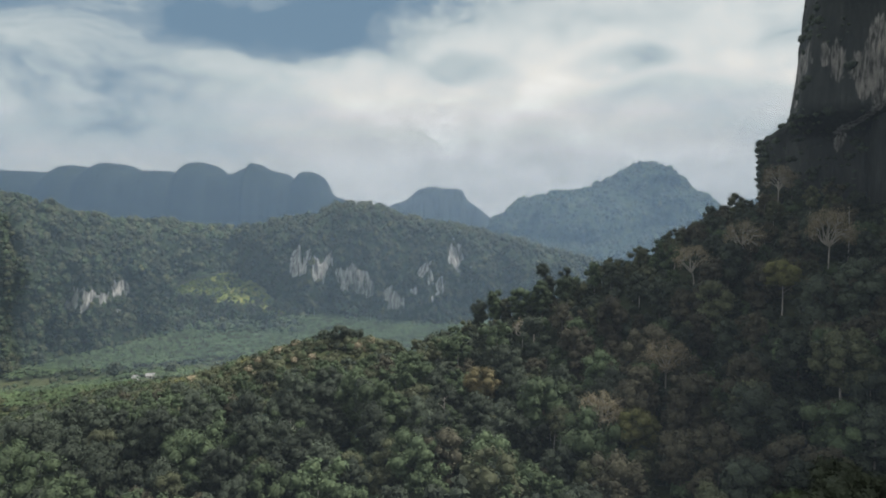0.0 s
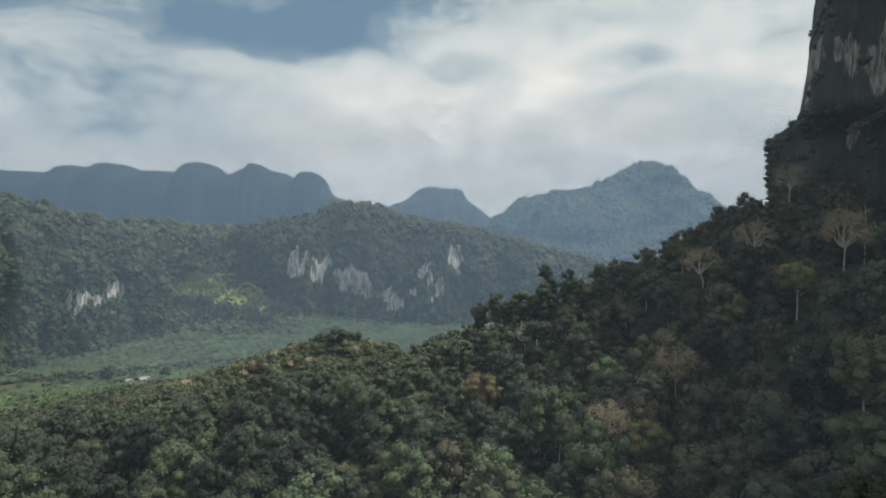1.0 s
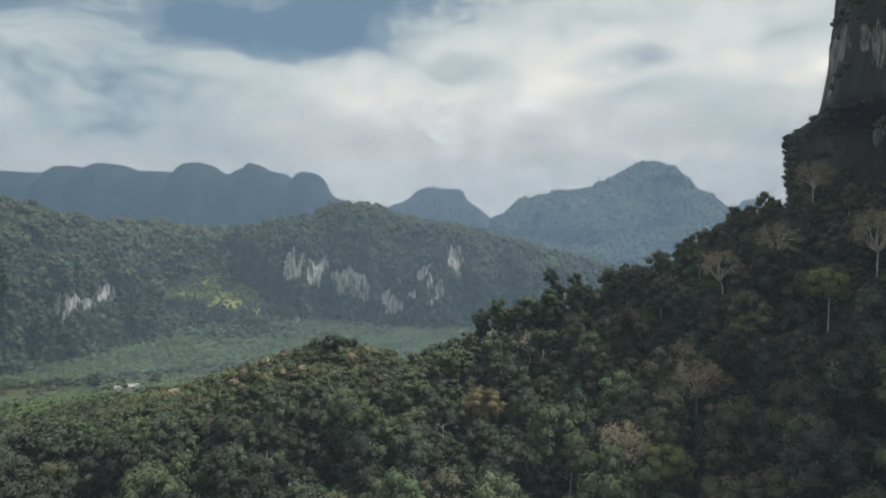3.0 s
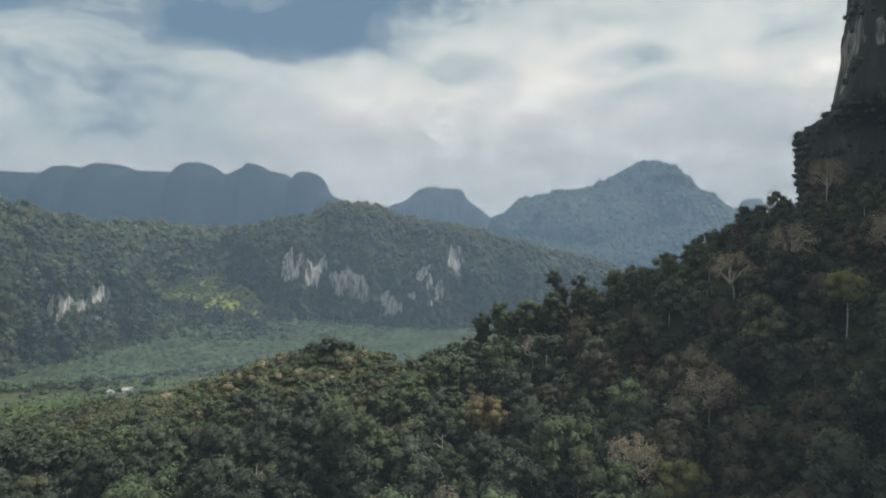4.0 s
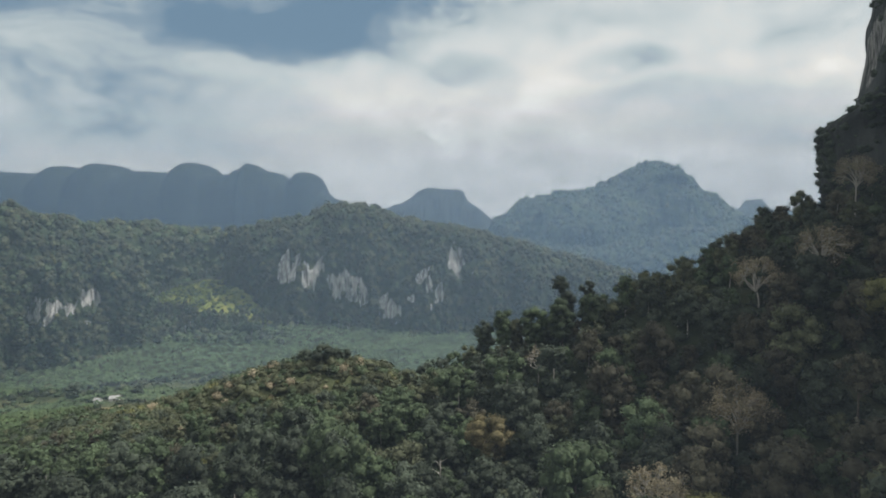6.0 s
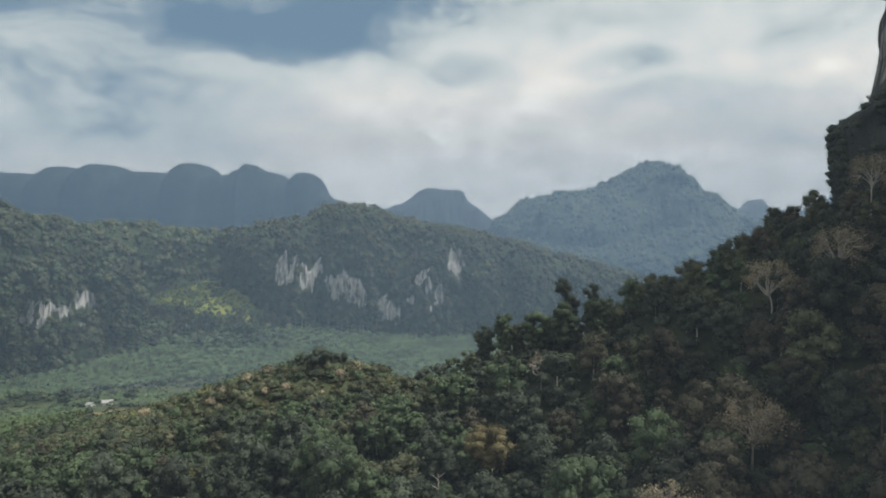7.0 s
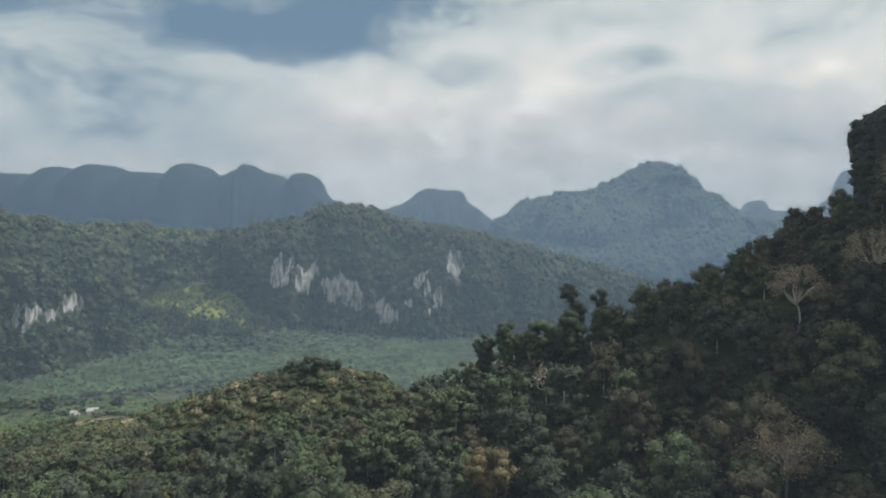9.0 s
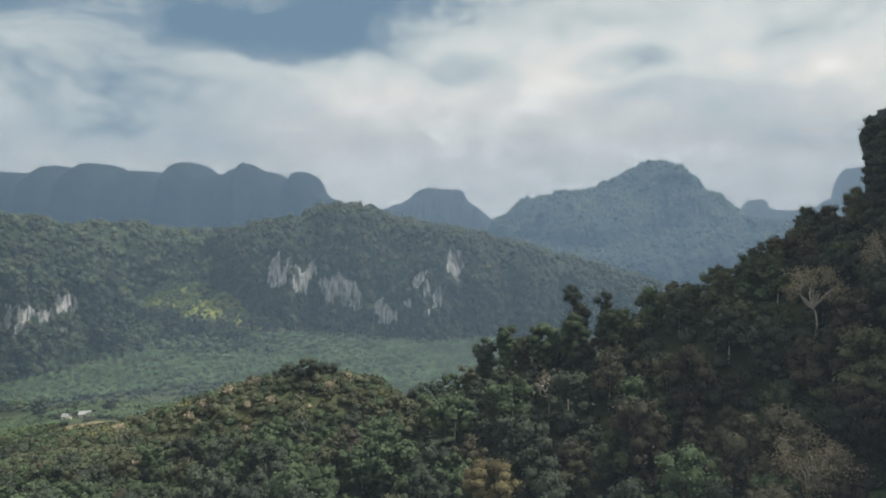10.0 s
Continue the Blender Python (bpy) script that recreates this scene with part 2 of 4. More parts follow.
def bare_mask(mat, streak=(0.32, 0.32, 0.06), tone=1.0):
    """Adds streaked bare limestone where the surface's own 'bare' value is high, with a ragged edge."""
    nt = mat.node_tree
    N, L = nt.nodes.new, nt.links.new
    p = nt.nodes["Principled BSDF"]
    under = p.inputs["Base Color"].links[0].from_socket
    at, co, mp = N("ShaderNodeAttribute"), N("ShaderNodeTexCoord"), N("ShaderNodeMapping")
    at.attribute_name = "bare"
    L(co.outputs["Object"], mp.inputs[0])
    mp.inputs["Scale"].default_value = streak
    n1, n2, ramp = N("ShaderNodeTexNoise"), N("ShaderNodeTexNoise"), N("ShaderNodeValToRGB")
    n1.inputs["Scale"].default_value, n1.inputs["Detail"].default_value, n1.inputs["Roughness"].default_value = 1.0, 6, 0.62
    n2.inputs["Scale"].default_value, n2.inputs["Detail"].default_value = 0.10, 6
    L(mp.outputs[0], n1.inputs["Vector"]), L(co.outputs["Object"], n2.inputs["Vector"])
    els = ramp.color_ramp.elements
    while len(els) < 5:
        els.new(0.5)
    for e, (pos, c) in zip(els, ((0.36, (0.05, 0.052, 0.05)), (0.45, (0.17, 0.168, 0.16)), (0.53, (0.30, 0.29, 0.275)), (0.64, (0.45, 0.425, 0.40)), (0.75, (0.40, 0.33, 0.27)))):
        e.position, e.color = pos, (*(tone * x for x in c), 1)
    L(n1.outputs["Fac"], ramp.inputs[0])
    add, mr, mix = N("ShaderNodeMath"), N("ShaderNodeMapRange"), N("ShaderNodeMix")
    add.operation = "MULTIPLY_ADD"
    L(n2.outputs["Fac"], add.inputs[0])
    add.inputs[1].default_value = 1.1
    L(at.outputs["Fac"], add.inputs[2])
    add2 = N("ShaderNodeMath")
    add2.operation = "MULTIPLY_ADD"
    L(n1.outputs["Fac"], add2.inputs[0])
    add2.inputs[1].default_value = 0.9
    L(add.outputs[0], add2.inputs[2])
    L(add2.outputs[0], mr.inputs[0])
    mr.inputs[1].default_value, mr.inputs[2].default_value = 1.0, 1.22
    mix.data_type = "RGBA"
    L(mr.outputs[0], mix.inputs[0]), L(under, mix.inputs[6]), L(ramp.outputs[0], mix.inputs[7])
    L(mix.outputs[2], p.inputs["Base Color"])
    return mat


def woods(name):
    return mat_noise(name, ((0.34, (0.016, 0.026, 0.015)), (0.5, (0.032, 0.047, 0.024)), (0.66, (0.058, 0.072, 0.037))), 0.012, bump=4.0, bscale=9)


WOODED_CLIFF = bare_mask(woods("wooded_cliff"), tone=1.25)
# the 0.6 puts the shade on the tower's bare limestone into its colour
SHADED_TOWER_CLIFF = bare_mask(mat_noise("shaded_tower_cliff", ((0.30, (0.016, 0.020, 0.020)), (0.52, (0.036, 0.041, 0.039)), (0.72, (0.085, 0.088, 0.084))), 0.07, stretch=(1, 1, 0.25), bump=1.2, bscale=5), (0.8, 0.8, 0.13), 0.6)
# yellow-green grass, brightened further for the sun on the clearing
MEADOW = mat_noise("meadow", ((0.36, (0.100, 0.140, 0.038)), (0.5, (0.180, 0.200, 0.050)), (0.64, (0.260, 0.235, 0.070))), 0.07, bump=0.4, bscale=10)
GRASS = mat_noise("rough_grass", ((0.32, (0.036, 0.047, 0.021)), (0.5, (0.062, 0.073, 0.033)), (0.68, (0.096, 0.094, 0.049))), 0.05, bump=0.4, bscale=10)
DRY = mat_noise("dry_field", ((0.32, (0.13, 0.105, 0.055)), (0.5, (0.20, 0.165, 0.085)), (0.68, (0.26, 0.22, 0.125))), 0.08, bump=0.3, bscale=10)
TIN = mat_noise("tin_roof", ((0.3, (0.24, 0.24, 0.23)), (0.7, (0.40, 0.39, 0.37))), 0.6, rough=0.45)
PLASTER = mat_noise("plaster", ((0.3, (0.5, 0.48, 0.44)), (0.7, (0.66, 0.63, 0.58))), 0.5)


def mat_haze_sheet(name, density, hue, low, top, wide, left, right):
    """A flat tinted sheet that stands in for haze: lets most light pass and scatters the rest; thins out upwards."""
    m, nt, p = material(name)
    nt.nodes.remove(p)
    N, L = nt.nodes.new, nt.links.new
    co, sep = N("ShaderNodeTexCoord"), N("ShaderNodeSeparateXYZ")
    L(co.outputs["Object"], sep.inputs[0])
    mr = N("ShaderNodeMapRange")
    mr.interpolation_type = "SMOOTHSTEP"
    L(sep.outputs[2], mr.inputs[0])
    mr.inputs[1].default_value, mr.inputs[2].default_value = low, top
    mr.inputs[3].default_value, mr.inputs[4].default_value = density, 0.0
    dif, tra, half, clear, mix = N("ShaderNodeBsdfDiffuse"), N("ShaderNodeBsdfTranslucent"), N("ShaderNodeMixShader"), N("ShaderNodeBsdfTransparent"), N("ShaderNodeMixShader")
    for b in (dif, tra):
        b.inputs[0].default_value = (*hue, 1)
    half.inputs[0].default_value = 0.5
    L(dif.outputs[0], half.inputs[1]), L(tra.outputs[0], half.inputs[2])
    # density runs from left to right, tuned to fit the camera's view
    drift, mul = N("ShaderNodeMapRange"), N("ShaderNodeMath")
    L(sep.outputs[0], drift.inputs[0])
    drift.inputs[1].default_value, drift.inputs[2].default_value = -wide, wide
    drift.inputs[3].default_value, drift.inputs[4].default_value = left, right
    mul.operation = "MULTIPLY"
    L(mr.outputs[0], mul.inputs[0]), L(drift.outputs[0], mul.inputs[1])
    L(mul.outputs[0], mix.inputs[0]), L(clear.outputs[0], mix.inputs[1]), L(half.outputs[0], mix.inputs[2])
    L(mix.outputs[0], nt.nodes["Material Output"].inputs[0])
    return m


# ---- ground ----
SWELLS = [(2, 254, 24, -9), (32, 244, 20, -5), (-64, 292, 22, 5), (-140, 352, 32, -8), (2, 306, 26, 5), (80, 214, 14, 4), (150, 284, 20, 8), (70, 250, 18, -4), (-100, 292, 16, 3), (-30, 335, 30, -5)]


def ground_z(x, y):
    """The valley floor and the spur that climbs to the tower of rock."""
    x, y = np.asarray(x, float), np.asarray(y, float)
    a = soft_interp(x, (-420, -300, -235, -187, -128, -34, 36, 76, 99, 146, 200, 320, 600), (0, 5, 18, 35, 48, 57, 65, 76, 91, 107, 122, 138, 150), 14)
    b = soft_interp(x, (-90, -60, -17, 16, 36, 76, 100, 146, 220, 400), (0, 2, 8, 14, 19, 33, 32, 27, 32, 36), 12)
    g = a + b * smooth((y - 185) / 120)
    crest = soft_interp(x, (-300, -235, -150, -112, -73, -27, 16, 40, 72, 107, 150, 300), (380, 375, 345, 316, 304, 304, 306, 306, 284, 284, 325, 400), 10)
    reach = soft_interp(x, (-220, -140, 20), (230, 115, 140), 10)
    g = g * (1 - smooth((y - crest) / reach))
    # low scrubby hump behind the spur
    hump = soft_interp(x, (-240, -200, -160, -126, -99, -60, -35, -15, 20), (3, 14, 30, 42, 50, 53, 48, 34, 2), 10) * np.exp(-np.abs((y - 428 - 0.05 * (x + 70)) / 44) ** 2.6)
    g = (np.clip(g, 0, None) ** 6 + np.clip(hump, 0, None) ** 6) ** (1 / 6)
    # terrace with the clearing below the hills
    g = g + 60 * np.exp(-((x + 275) / 135) ** 2 - ((y - 856) / 104) ** 2)
    # hollows and swells of the spur: place, reach, height
    for u, v, r, h in SWELLS:
        g = g + h * np.exp(-((x - u) ** 2 + (y - v) ** 2) / r ** 2)
    p = np.stack([x.ravel() / 45, y.ravel() / 45, np.zeros(x.size)], 1)
    return g + (2.2 * fbm(p, 3, 5)).reshape(x.shape) * np.clip(0.25 + g / 60, 0.2, 1.2)


def in_clearing(x, y):
    u, v = x + 262, y - 790
    return ((u * 0.943 - v * 0.333) / 86) ** 2 + ((u * 0.333 + v * 0.943) / 32) ** 2 < 1


def build_ground():
    xs = np.concatenate([np.linspace(-5200, -900, 20), np.linspace(-840, -440, 14), np.arange(-430, 330, 5.0), np.linspace(340, 840, 16), np.linspace(900, 5200, 20)])
    ys = np.concatenate([np.linspace(-5200, -300, 18), np.linspace(-240, 90, 14), np.arange(100, 560, 5.0), np.arange(565, 960, 5.0), np.linspace(1000, 5600, 40)])
    X, Y = np.meshgrid(xs, ys)
    Z = ground_z(X, Y)
    i = np.arange(len(ys) * len(xs)).reshape(len(ys), len(xs))
    q = np.stack([i[:-1, :-1], i[:-1, 1:], i[1:, 1:], i[1:, :-1]], -1).reshape(-1, 4)
    cx, cy = (X[:-1, :-1] + X[1:, 1:]).ravel() / 2, (Y[:-1, :-1] + Y[1:, 1:]).ravel() / 2
    wob = 20 * fbm(np.stack([cx / 26, cy / 26, cx * 0], 1), 3, 9)
    grassy = (np.abs(cy - 506 - (cx + 330) * 0.5 + wob * 1.3) < 17) & (cx > -430) & (cx < -190)
    back = (cx > -190) & (cx < 20) & (cy > 345) & (cy < 500)
    meadow = in_clearing(cx + wob, cy + 0.7 * wob)
    me = make_mesh("ground", np.stack([X.ravel(), Y.ravel(), Z.ravel()], 1), [q], [SOIL, MEADOW, GRASS, DRY], [np.where(((cx + 209 + 0.3 * wob) / 19) ** 2 + ((cy - 467 + 0.3 * wob) / 17) ** 2 < 1, 3, np.where(meadow, 1, np.where(back & (wob > 12), 3, np.where(back & (cy > 375) | grassy | (cx < -185 + wob) & (cx > -520) & (cy > 290) & (cy < 520), 2, 0))))])
    tagged(new("ground", me), "valley floor and wooded spur with undergrowth and grass", "ground", kind="structure")


build_ground()


# ---- hills and mountains ----
def dome_top(s, domes):
    """The skyline over s: domes (centre, half width, height, flatness), melted together."""
    z = np.zeros_like(s)
    for c, w, h, p in domes:
        d = h * np.clip(1 - np.abs((s - c) / w) ** p, 0, 1) ** 0.62
        z = (z ** 30 + d ** 30) ** (1 / 30)
    return z


def massif(name, label, category, s0, s1, ns, nv, domes, line, front, back, sharp, rough, mat, dig=2.0, rocks=(), grain=60.0, seed=1, fine=0.0):
    """A hill: a skyline swept over a rounded section. line(s): the axis on the plan; front and back: half depths.
    Returns the points of its surface with their normals."""
    s = np.linspace(s0, s1, ns)
    th = np.linspace(0.0, math.pi, nv)
    S, T = np.meshgrid(s, th, indexing="ij")
    H = (domes(s) if callable(domes) else dome_top(s, domes))[:, None] + 0 * T
    ax, ay = line(S)
    dx, dy = np.gradient(ax, axis=0), np.gradient(ay, axis=0)
    ln = np.hypot(dx, dy)
    nx, ny = dy / ln, -dx / ln
    c = np.cos(T)
    depth = np.where(c > 0, front, back) * np.clip(H / H.max(), 0.15, 1) ** 0.5
    off = np.sign(c) * np.abs(c) ** sharp * depth
    Z = H * np.sin(T) ** sharp
    P = np.stack([(ax + nx * off).ravel(), (ay + ny * off).ravel(), Z.ravel()], 1)
    q = P / grain
    big = fbm(q * (1, 1, 0.35), 4, seed)
    P[:, 0] += rough * big * nx.ravel()
    P[:, 1] += rough * big * ny.ravel()
    P[:, 2] += 0.2 * rough * fbm(q * 1.7, 3, seed + 9) * np.clip(P[:, 2] / 30, 0, 1)
    P[:, 2] += fine * fbm(P / (9, 9, 9), 2, seed + 21) * np.clip(P[:, 2] / 30, 0, 1)
    P[:, 2] -= dig
    i = np.arange(ns * nv).reshape(ns, nv)
    F = np.stack([i[:-1, :-1], i[1:, :-1], i[1:, 1:], i[:-1, 1:]], -1).reshape(-1, 4)
    me = make_mesh(name, P, [F], [mat])
    set_bare(me, P, rocks)
    ob = tagged(new(name, me), label, category, kind="structure")
    nrm = np.cross(P[F[:, 2]] - P[F[:, 0]], P[F[:, 3]] - P[F[:, 1]])
    area = np.linalg.norm(nrm, axis=1)
    nrm = nrm / np.maximum(area, 1e-6)[:, None] * (1 if nrm[:, 2].mean() > 0 else -1)
    return P, F, nrm, area / 2, ob


def bareness(P, rocks):
    """Bare faces: ellipses in the upright plane (x, z) with frayed edges; above 0 inside."""
    fray = 0.65 * fbm(P * (0.09, 0.09, 0.04), 3, 31) + 0.60 * fbm(P * (0.30, 0.30, 0.045), 3, 33)
    best = np.full(len(P), -1.0)
    for x, z, rx, rz in rocks:
        best = np.maximum(best, 1 - np.sqrt(((P[:, 0] - x) / rx) ** 2 + ((P[:, 2] - z) / rz) ** 2) - fray)
    return best


def set_bare(me, P, rocks):
    at = me.attributes.new("bare", "FLOAT", "POINT")
    at.data.foreach_set("value", np.clip(bareness(P, rocks), -1, 1).astype(np.float32))


def px(p, y):
    return (p - 784) / 1120 * y


def pz(p, y):
    return 146 + (366 - p) / 1120 * y


def skyline(y, rows):
    """Domes from pixel columns and rows, placed at the distance y to fit the camera's view."""
    return [(px(c, y), w / 1120 * y, pz(top, y), p) for c, w, top, p in rows]


def crest(y, rows, soft):
    """A skyline through pixel columns and rows, placed at the distance y to fit the camera's view."""
    xs, zs = [px(a, y) for a, _ in rows], [pz(b, y) for _, b in rows]
    return lambda s: np.clip(soft_interp(s, xs, zs, soft), 2, None)


FAR = skyline(2000, [(0, 150, 302, 4), (125, 60, 293, 2.2), (192, 70, 289, 2.2), (275, 90, 304, 3), (350, 52, 288, 2.6), (300, 330, 308, 6), (450, 62, 296, 2.4), (449, 16, 291, 2), (488, 36, 306, 2.6), (545, 38, 305, 3.0), (590, 40, 352, 3), (-200, 250, 296, 4)])
massif("far_ridge", "distant blue-grey limestone ridge of rounded wooded domes", "mountain", px(-420, 2000), px(640, 2000), 560, 40, FAR, lambda s: (s, 2050 + 0 * s), 170, 240, 0.55, 3.5, SHADED_WOODS, seed=3, fine=3.6)
PEAK = crest(2060, [(850, 430), (878, 388), (900, 372), (930, 351), (955, 344), (990, 338), (1030, 336), (1070, 325), (1095, 314), (1114, 297), (1135, 287), (1160, 287), (1184, 299), (1204, 324), (1232, 345), (1262, 365), (1300, 382), (1400, 400), (1560, 420)], 12)
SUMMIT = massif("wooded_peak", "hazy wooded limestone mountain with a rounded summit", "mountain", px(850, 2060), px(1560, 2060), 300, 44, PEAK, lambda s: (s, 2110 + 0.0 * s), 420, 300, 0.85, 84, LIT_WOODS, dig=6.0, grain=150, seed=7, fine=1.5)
MESA = crest(3400, [(655, 400), (682, 369), (712, 357), (730, 348), (737, 338), (756, 332), (800, 335), (820, 338), (824, 354), (848, 369), (868, 388), (900, 400)], 8)
massif("table_mountain", "far flat-topped blue mountain with steep sides", "mountain", px(650, 3400), px(900, 3400), 240, 30, MESA, lambda s: (s, 3450 + 0 * s), 200, 200, 0.6, 34, SHADED_WOODS, seed=11, fine=5.0)
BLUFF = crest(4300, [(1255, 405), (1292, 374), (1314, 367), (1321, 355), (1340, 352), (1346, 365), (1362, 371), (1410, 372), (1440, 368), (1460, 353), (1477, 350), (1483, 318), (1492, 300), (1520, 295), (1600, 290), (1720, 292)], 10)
massif("distant_bluffs", "very distant pale blue limestone bluffs", "mountain", px(1250, 4300), px(1720, 4300), 300, 26, BLUFF, lambda s: (s, 4350 + 0 * s), 160, 160, 0.5, 6, SHADED_WOODS, seed=15)
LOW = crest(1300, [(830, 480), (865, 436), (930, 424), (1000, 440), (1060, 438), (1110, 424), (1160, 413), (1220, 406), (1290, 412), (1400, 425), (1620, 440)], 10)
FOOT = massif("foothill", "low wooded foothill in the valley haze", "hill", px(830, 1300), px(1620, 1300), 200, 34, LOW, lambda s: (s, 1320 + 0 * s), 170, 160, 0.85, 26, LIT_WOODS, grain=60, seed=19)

CENTRE_ROCKS = [(-176, 90, 7, 22), (-168, 80, 6, 13), (-154, 68, 7, 16), (-113, 54, 14, 16), (-128, 62, 7, 9), (-98, 62, 7, 10), (-67, 36, 12, 11), (12, 80, 8, 18), (-14, 55, 8, 14), (-2, 47, 10, 11), (20, 84, 4, 12), (34, 72, 3, 7), (-35, 42, 6, 8), (-184, 76, 5, 14), (-140, 80, 4, 12), (-90, 44, 8, 9), (-50, 30, 7, 6), (22, 62, 5, 9), (-24, 66, 5, 8)]
MID = crest(860, [(425, 470), (440, 424), (470, 404), (520, 391), (560, 384), (590, 370), (612, 364), (660, 364), (684, 377), (740, 391), (800, 402), (850, 410), (910, 426), (960, 440), (1040, 462), (1120, 486), (1190, 520)], 7)
CENTRE = massif("centre_hill", "wooded limestone hill with pale streaked bare cliffs", "hill", px(426, 860), px(1190, 860), 300, 74, MID, lambda s: (s, 868 + 0.0006 * (s + 20) ** 2 + 0.012 * np.clip(-160 - s, 0, 200) ** 2), 100, 120, 0.50, 20, WOODED_CLIFF, rocks=CENTRE_ROCKS, grain=46, seed=23)

SIDE_ROCKS = [(-348, 52, 6, 7), (-340, 57, 9, 10), (-332, 63, 6, 10), (-331, 42, 1.8, 5), (-331, 13, 2.0, 5)]
SIDE = massif("side_hill", "steep wooded hill with one pale bare limestone scar", "hill", -330, 128, 200, 64,
              [(-190, 200, 180, 2.6), (-60, 140, 156, 2.2), (10, 95, 138, 2.4), (56, 54, 122, 3)],
              lambda s: (-388 + 0.50 * s - 0.0002 * s ** 2, 640 + 0.86 * s), 62, 120, 0.6, 23, WOODED_CLIFF, rocks=SIDE_ROCKS, grain=40, seed=29)
BACK = massif("back_hill", "wooded hill behind a grassy clearing", "hill", -520, -170, 130, 50,
              [(-440, 140, 126, 2.4), (-350, 110, 116, 2.4), (-275, 85, 103, 2.4), (-222, 50, 86, 2.4)],
              lambda s: (s, 935 + 0 * s), 78, 100, 0.7, 8, WOODED_CLIFF, grain=38, seed=37)
# added out of view only to cast shade on the right of the spur
massif("unseen_shade_cliff", "unseen cliff added out of view to shade the spur", "cliff", -60, 330, 90, 40,
       [(250, 110, 360, 3), (140, 150, 395, 3), (0, 130, 370, 3)], lambda s: (288 - 0.06 * s, s), 62, 90, 0.45, 12, SHADED_TOWER_CLIFF, grain=40, seed=71)


# ---- vegetation ----
def ico(sub=1):
    bm = bmesh.new()
    bmesh.ops.create_icosphere(bm, subdivisions=sub, radius=1.0)
    v = np.array([x.co for x in bm.verts])
    f = np.array([[x.index for x in p.verts] for p in bm.faces])
    bm.free()
    return v, f


ICO1 = ico(1)


def leaf_tris(rng, C, N, size):
    """Small leaf clusters at the points C, facing about N."""
    n = len(C)
    N = N + rng.normal(0, 0.38, (n, 3))
    N /= np.linalg.norm(N, axis=1)[:, None]
    A = np.cross(N, rng.normal(0, 1, (n, 3)))
    A /= np.linalg.norm(A, axis=1)[:, None]
    B = np.cross(N, A)
    w, h = size * rng.uniform(0.7, 1.2, (n, 1)), size * rng.uniform(0.8, 1.3, (n, 1))
    V = np.stack([C - A * w - B * h * 0.55, C + A * w - B * h * 0.55, C + B * h], 1).reshape(-1, 3)
    return V, np.arange(3 * n).reshape(n, 3)


def crown(rng, R, H, clumps, leaves, size):
    """A crown of uneven leafy heads round (0, 0, 0), half width R, half height H: loose leaves over dark cores."""
    soup = Soup()
    bv, bf = ICO1
    zz = np.linspace(-0.80, 0.78, clumps) + rng.uniform(-0.12, 0.12, clumps)
    wide = np.sqrt(np.clip(1 - np.abs(zz) ** 2.2, 0.08, 1)) * np.where(zz < 0, 0.85, 1.0)
    aa = np.arange(clumps) * 2.4 + rng.uniform(-0.6, 0.6, clumps)
    rr = wide * rng.uniform(0.30, 0.90, clumps) * R
    K = np.stack([np.cos(aa) * rr, np.sin(aa) * rr, zz * H], 1)
    K[-1, :2] *= 0.3
    r = rng.uniform(0.20, 0.43, clumps) * R * (1 + 0.22 * max(0, H / R - 1))
    for k in range(clumps):
        lump = 1 + 0.16 * rng.normal(0, 1, (len(bv), 1))
        soup.add(bv * lump * 0.84 * r[k] * (1, 1, 0.85) + K[k], bf)
    w = r ** 2
    pick = rng.choice(clumps, leaves, p=w / w.sum())
    d = rng.normal(0, 1, (leaves, 3))
    d[:, 2] += 0.45
    d /= np.linalg.norm(d, axis=1)[:, None]
    far = rng.uniform(0.75, 1.18, leaves) + 0.32 * (rng.uniform(size=leaves) > 0.90)
    C = K[pick] + d * (r[pick] * far)[:, None] * (1, 1, 0.9)
    v, f = leaf_tris(rng, C, 0.9 * d + (0, 0, 0.2), size)
    soup.add(v, f)
    return soup


def tube(soup, pts, r0, r1, sides=6, slot=0):
    """A tapered limb along pts."""
    pts = np.asarray(pts, float)
    n = len(pts)
    a = np.linspace(0, 2 * math.pi, sides, endpoint=False)
    t = np.gradient(pts, axis=0)
    t /= np.linalg.norm(t, axis=1)[:, None]
    ref = np.where(np.abs(t[:, 2:3]) > 0.9, np.array([[1.0, 0, 0]]), np.array([[0, 0, 1.0]]))
    e1 = np.cross(t, ref)
    e1 /= np.linalg.norm(e1, axis=1)[:, None]
    e2 = np.cross(t, e1)
    r = np.linspace(r0, r1, n)[:, None, None]
    V = pts[:, None] + r * (np.cos(a)[None, :, None] * e1[:, None] + np.sin(a)[None, :, None] * e2[:, None])
    i = np.arange(n * sides).reshape(n, sides)
    j = np.roll(i, -1, axis=1)
    F = np.stack([i[:-1], j[:-1], j[1:], i[1:]], -1).reshape(-1, 4)
    soup.add(V.reshape(-1, 3), F, slot)


def limb(rng, start, end, bend, n=5):
    k = np.linspace(0, 1, n)[:, None]
    mid = rng.normal(0, bend, 3) * (1, 1, 0.4)
    return np.asarray(start) * (1 - k) + np.asarray(end) * k + mid * np.sin(k * math.pi)


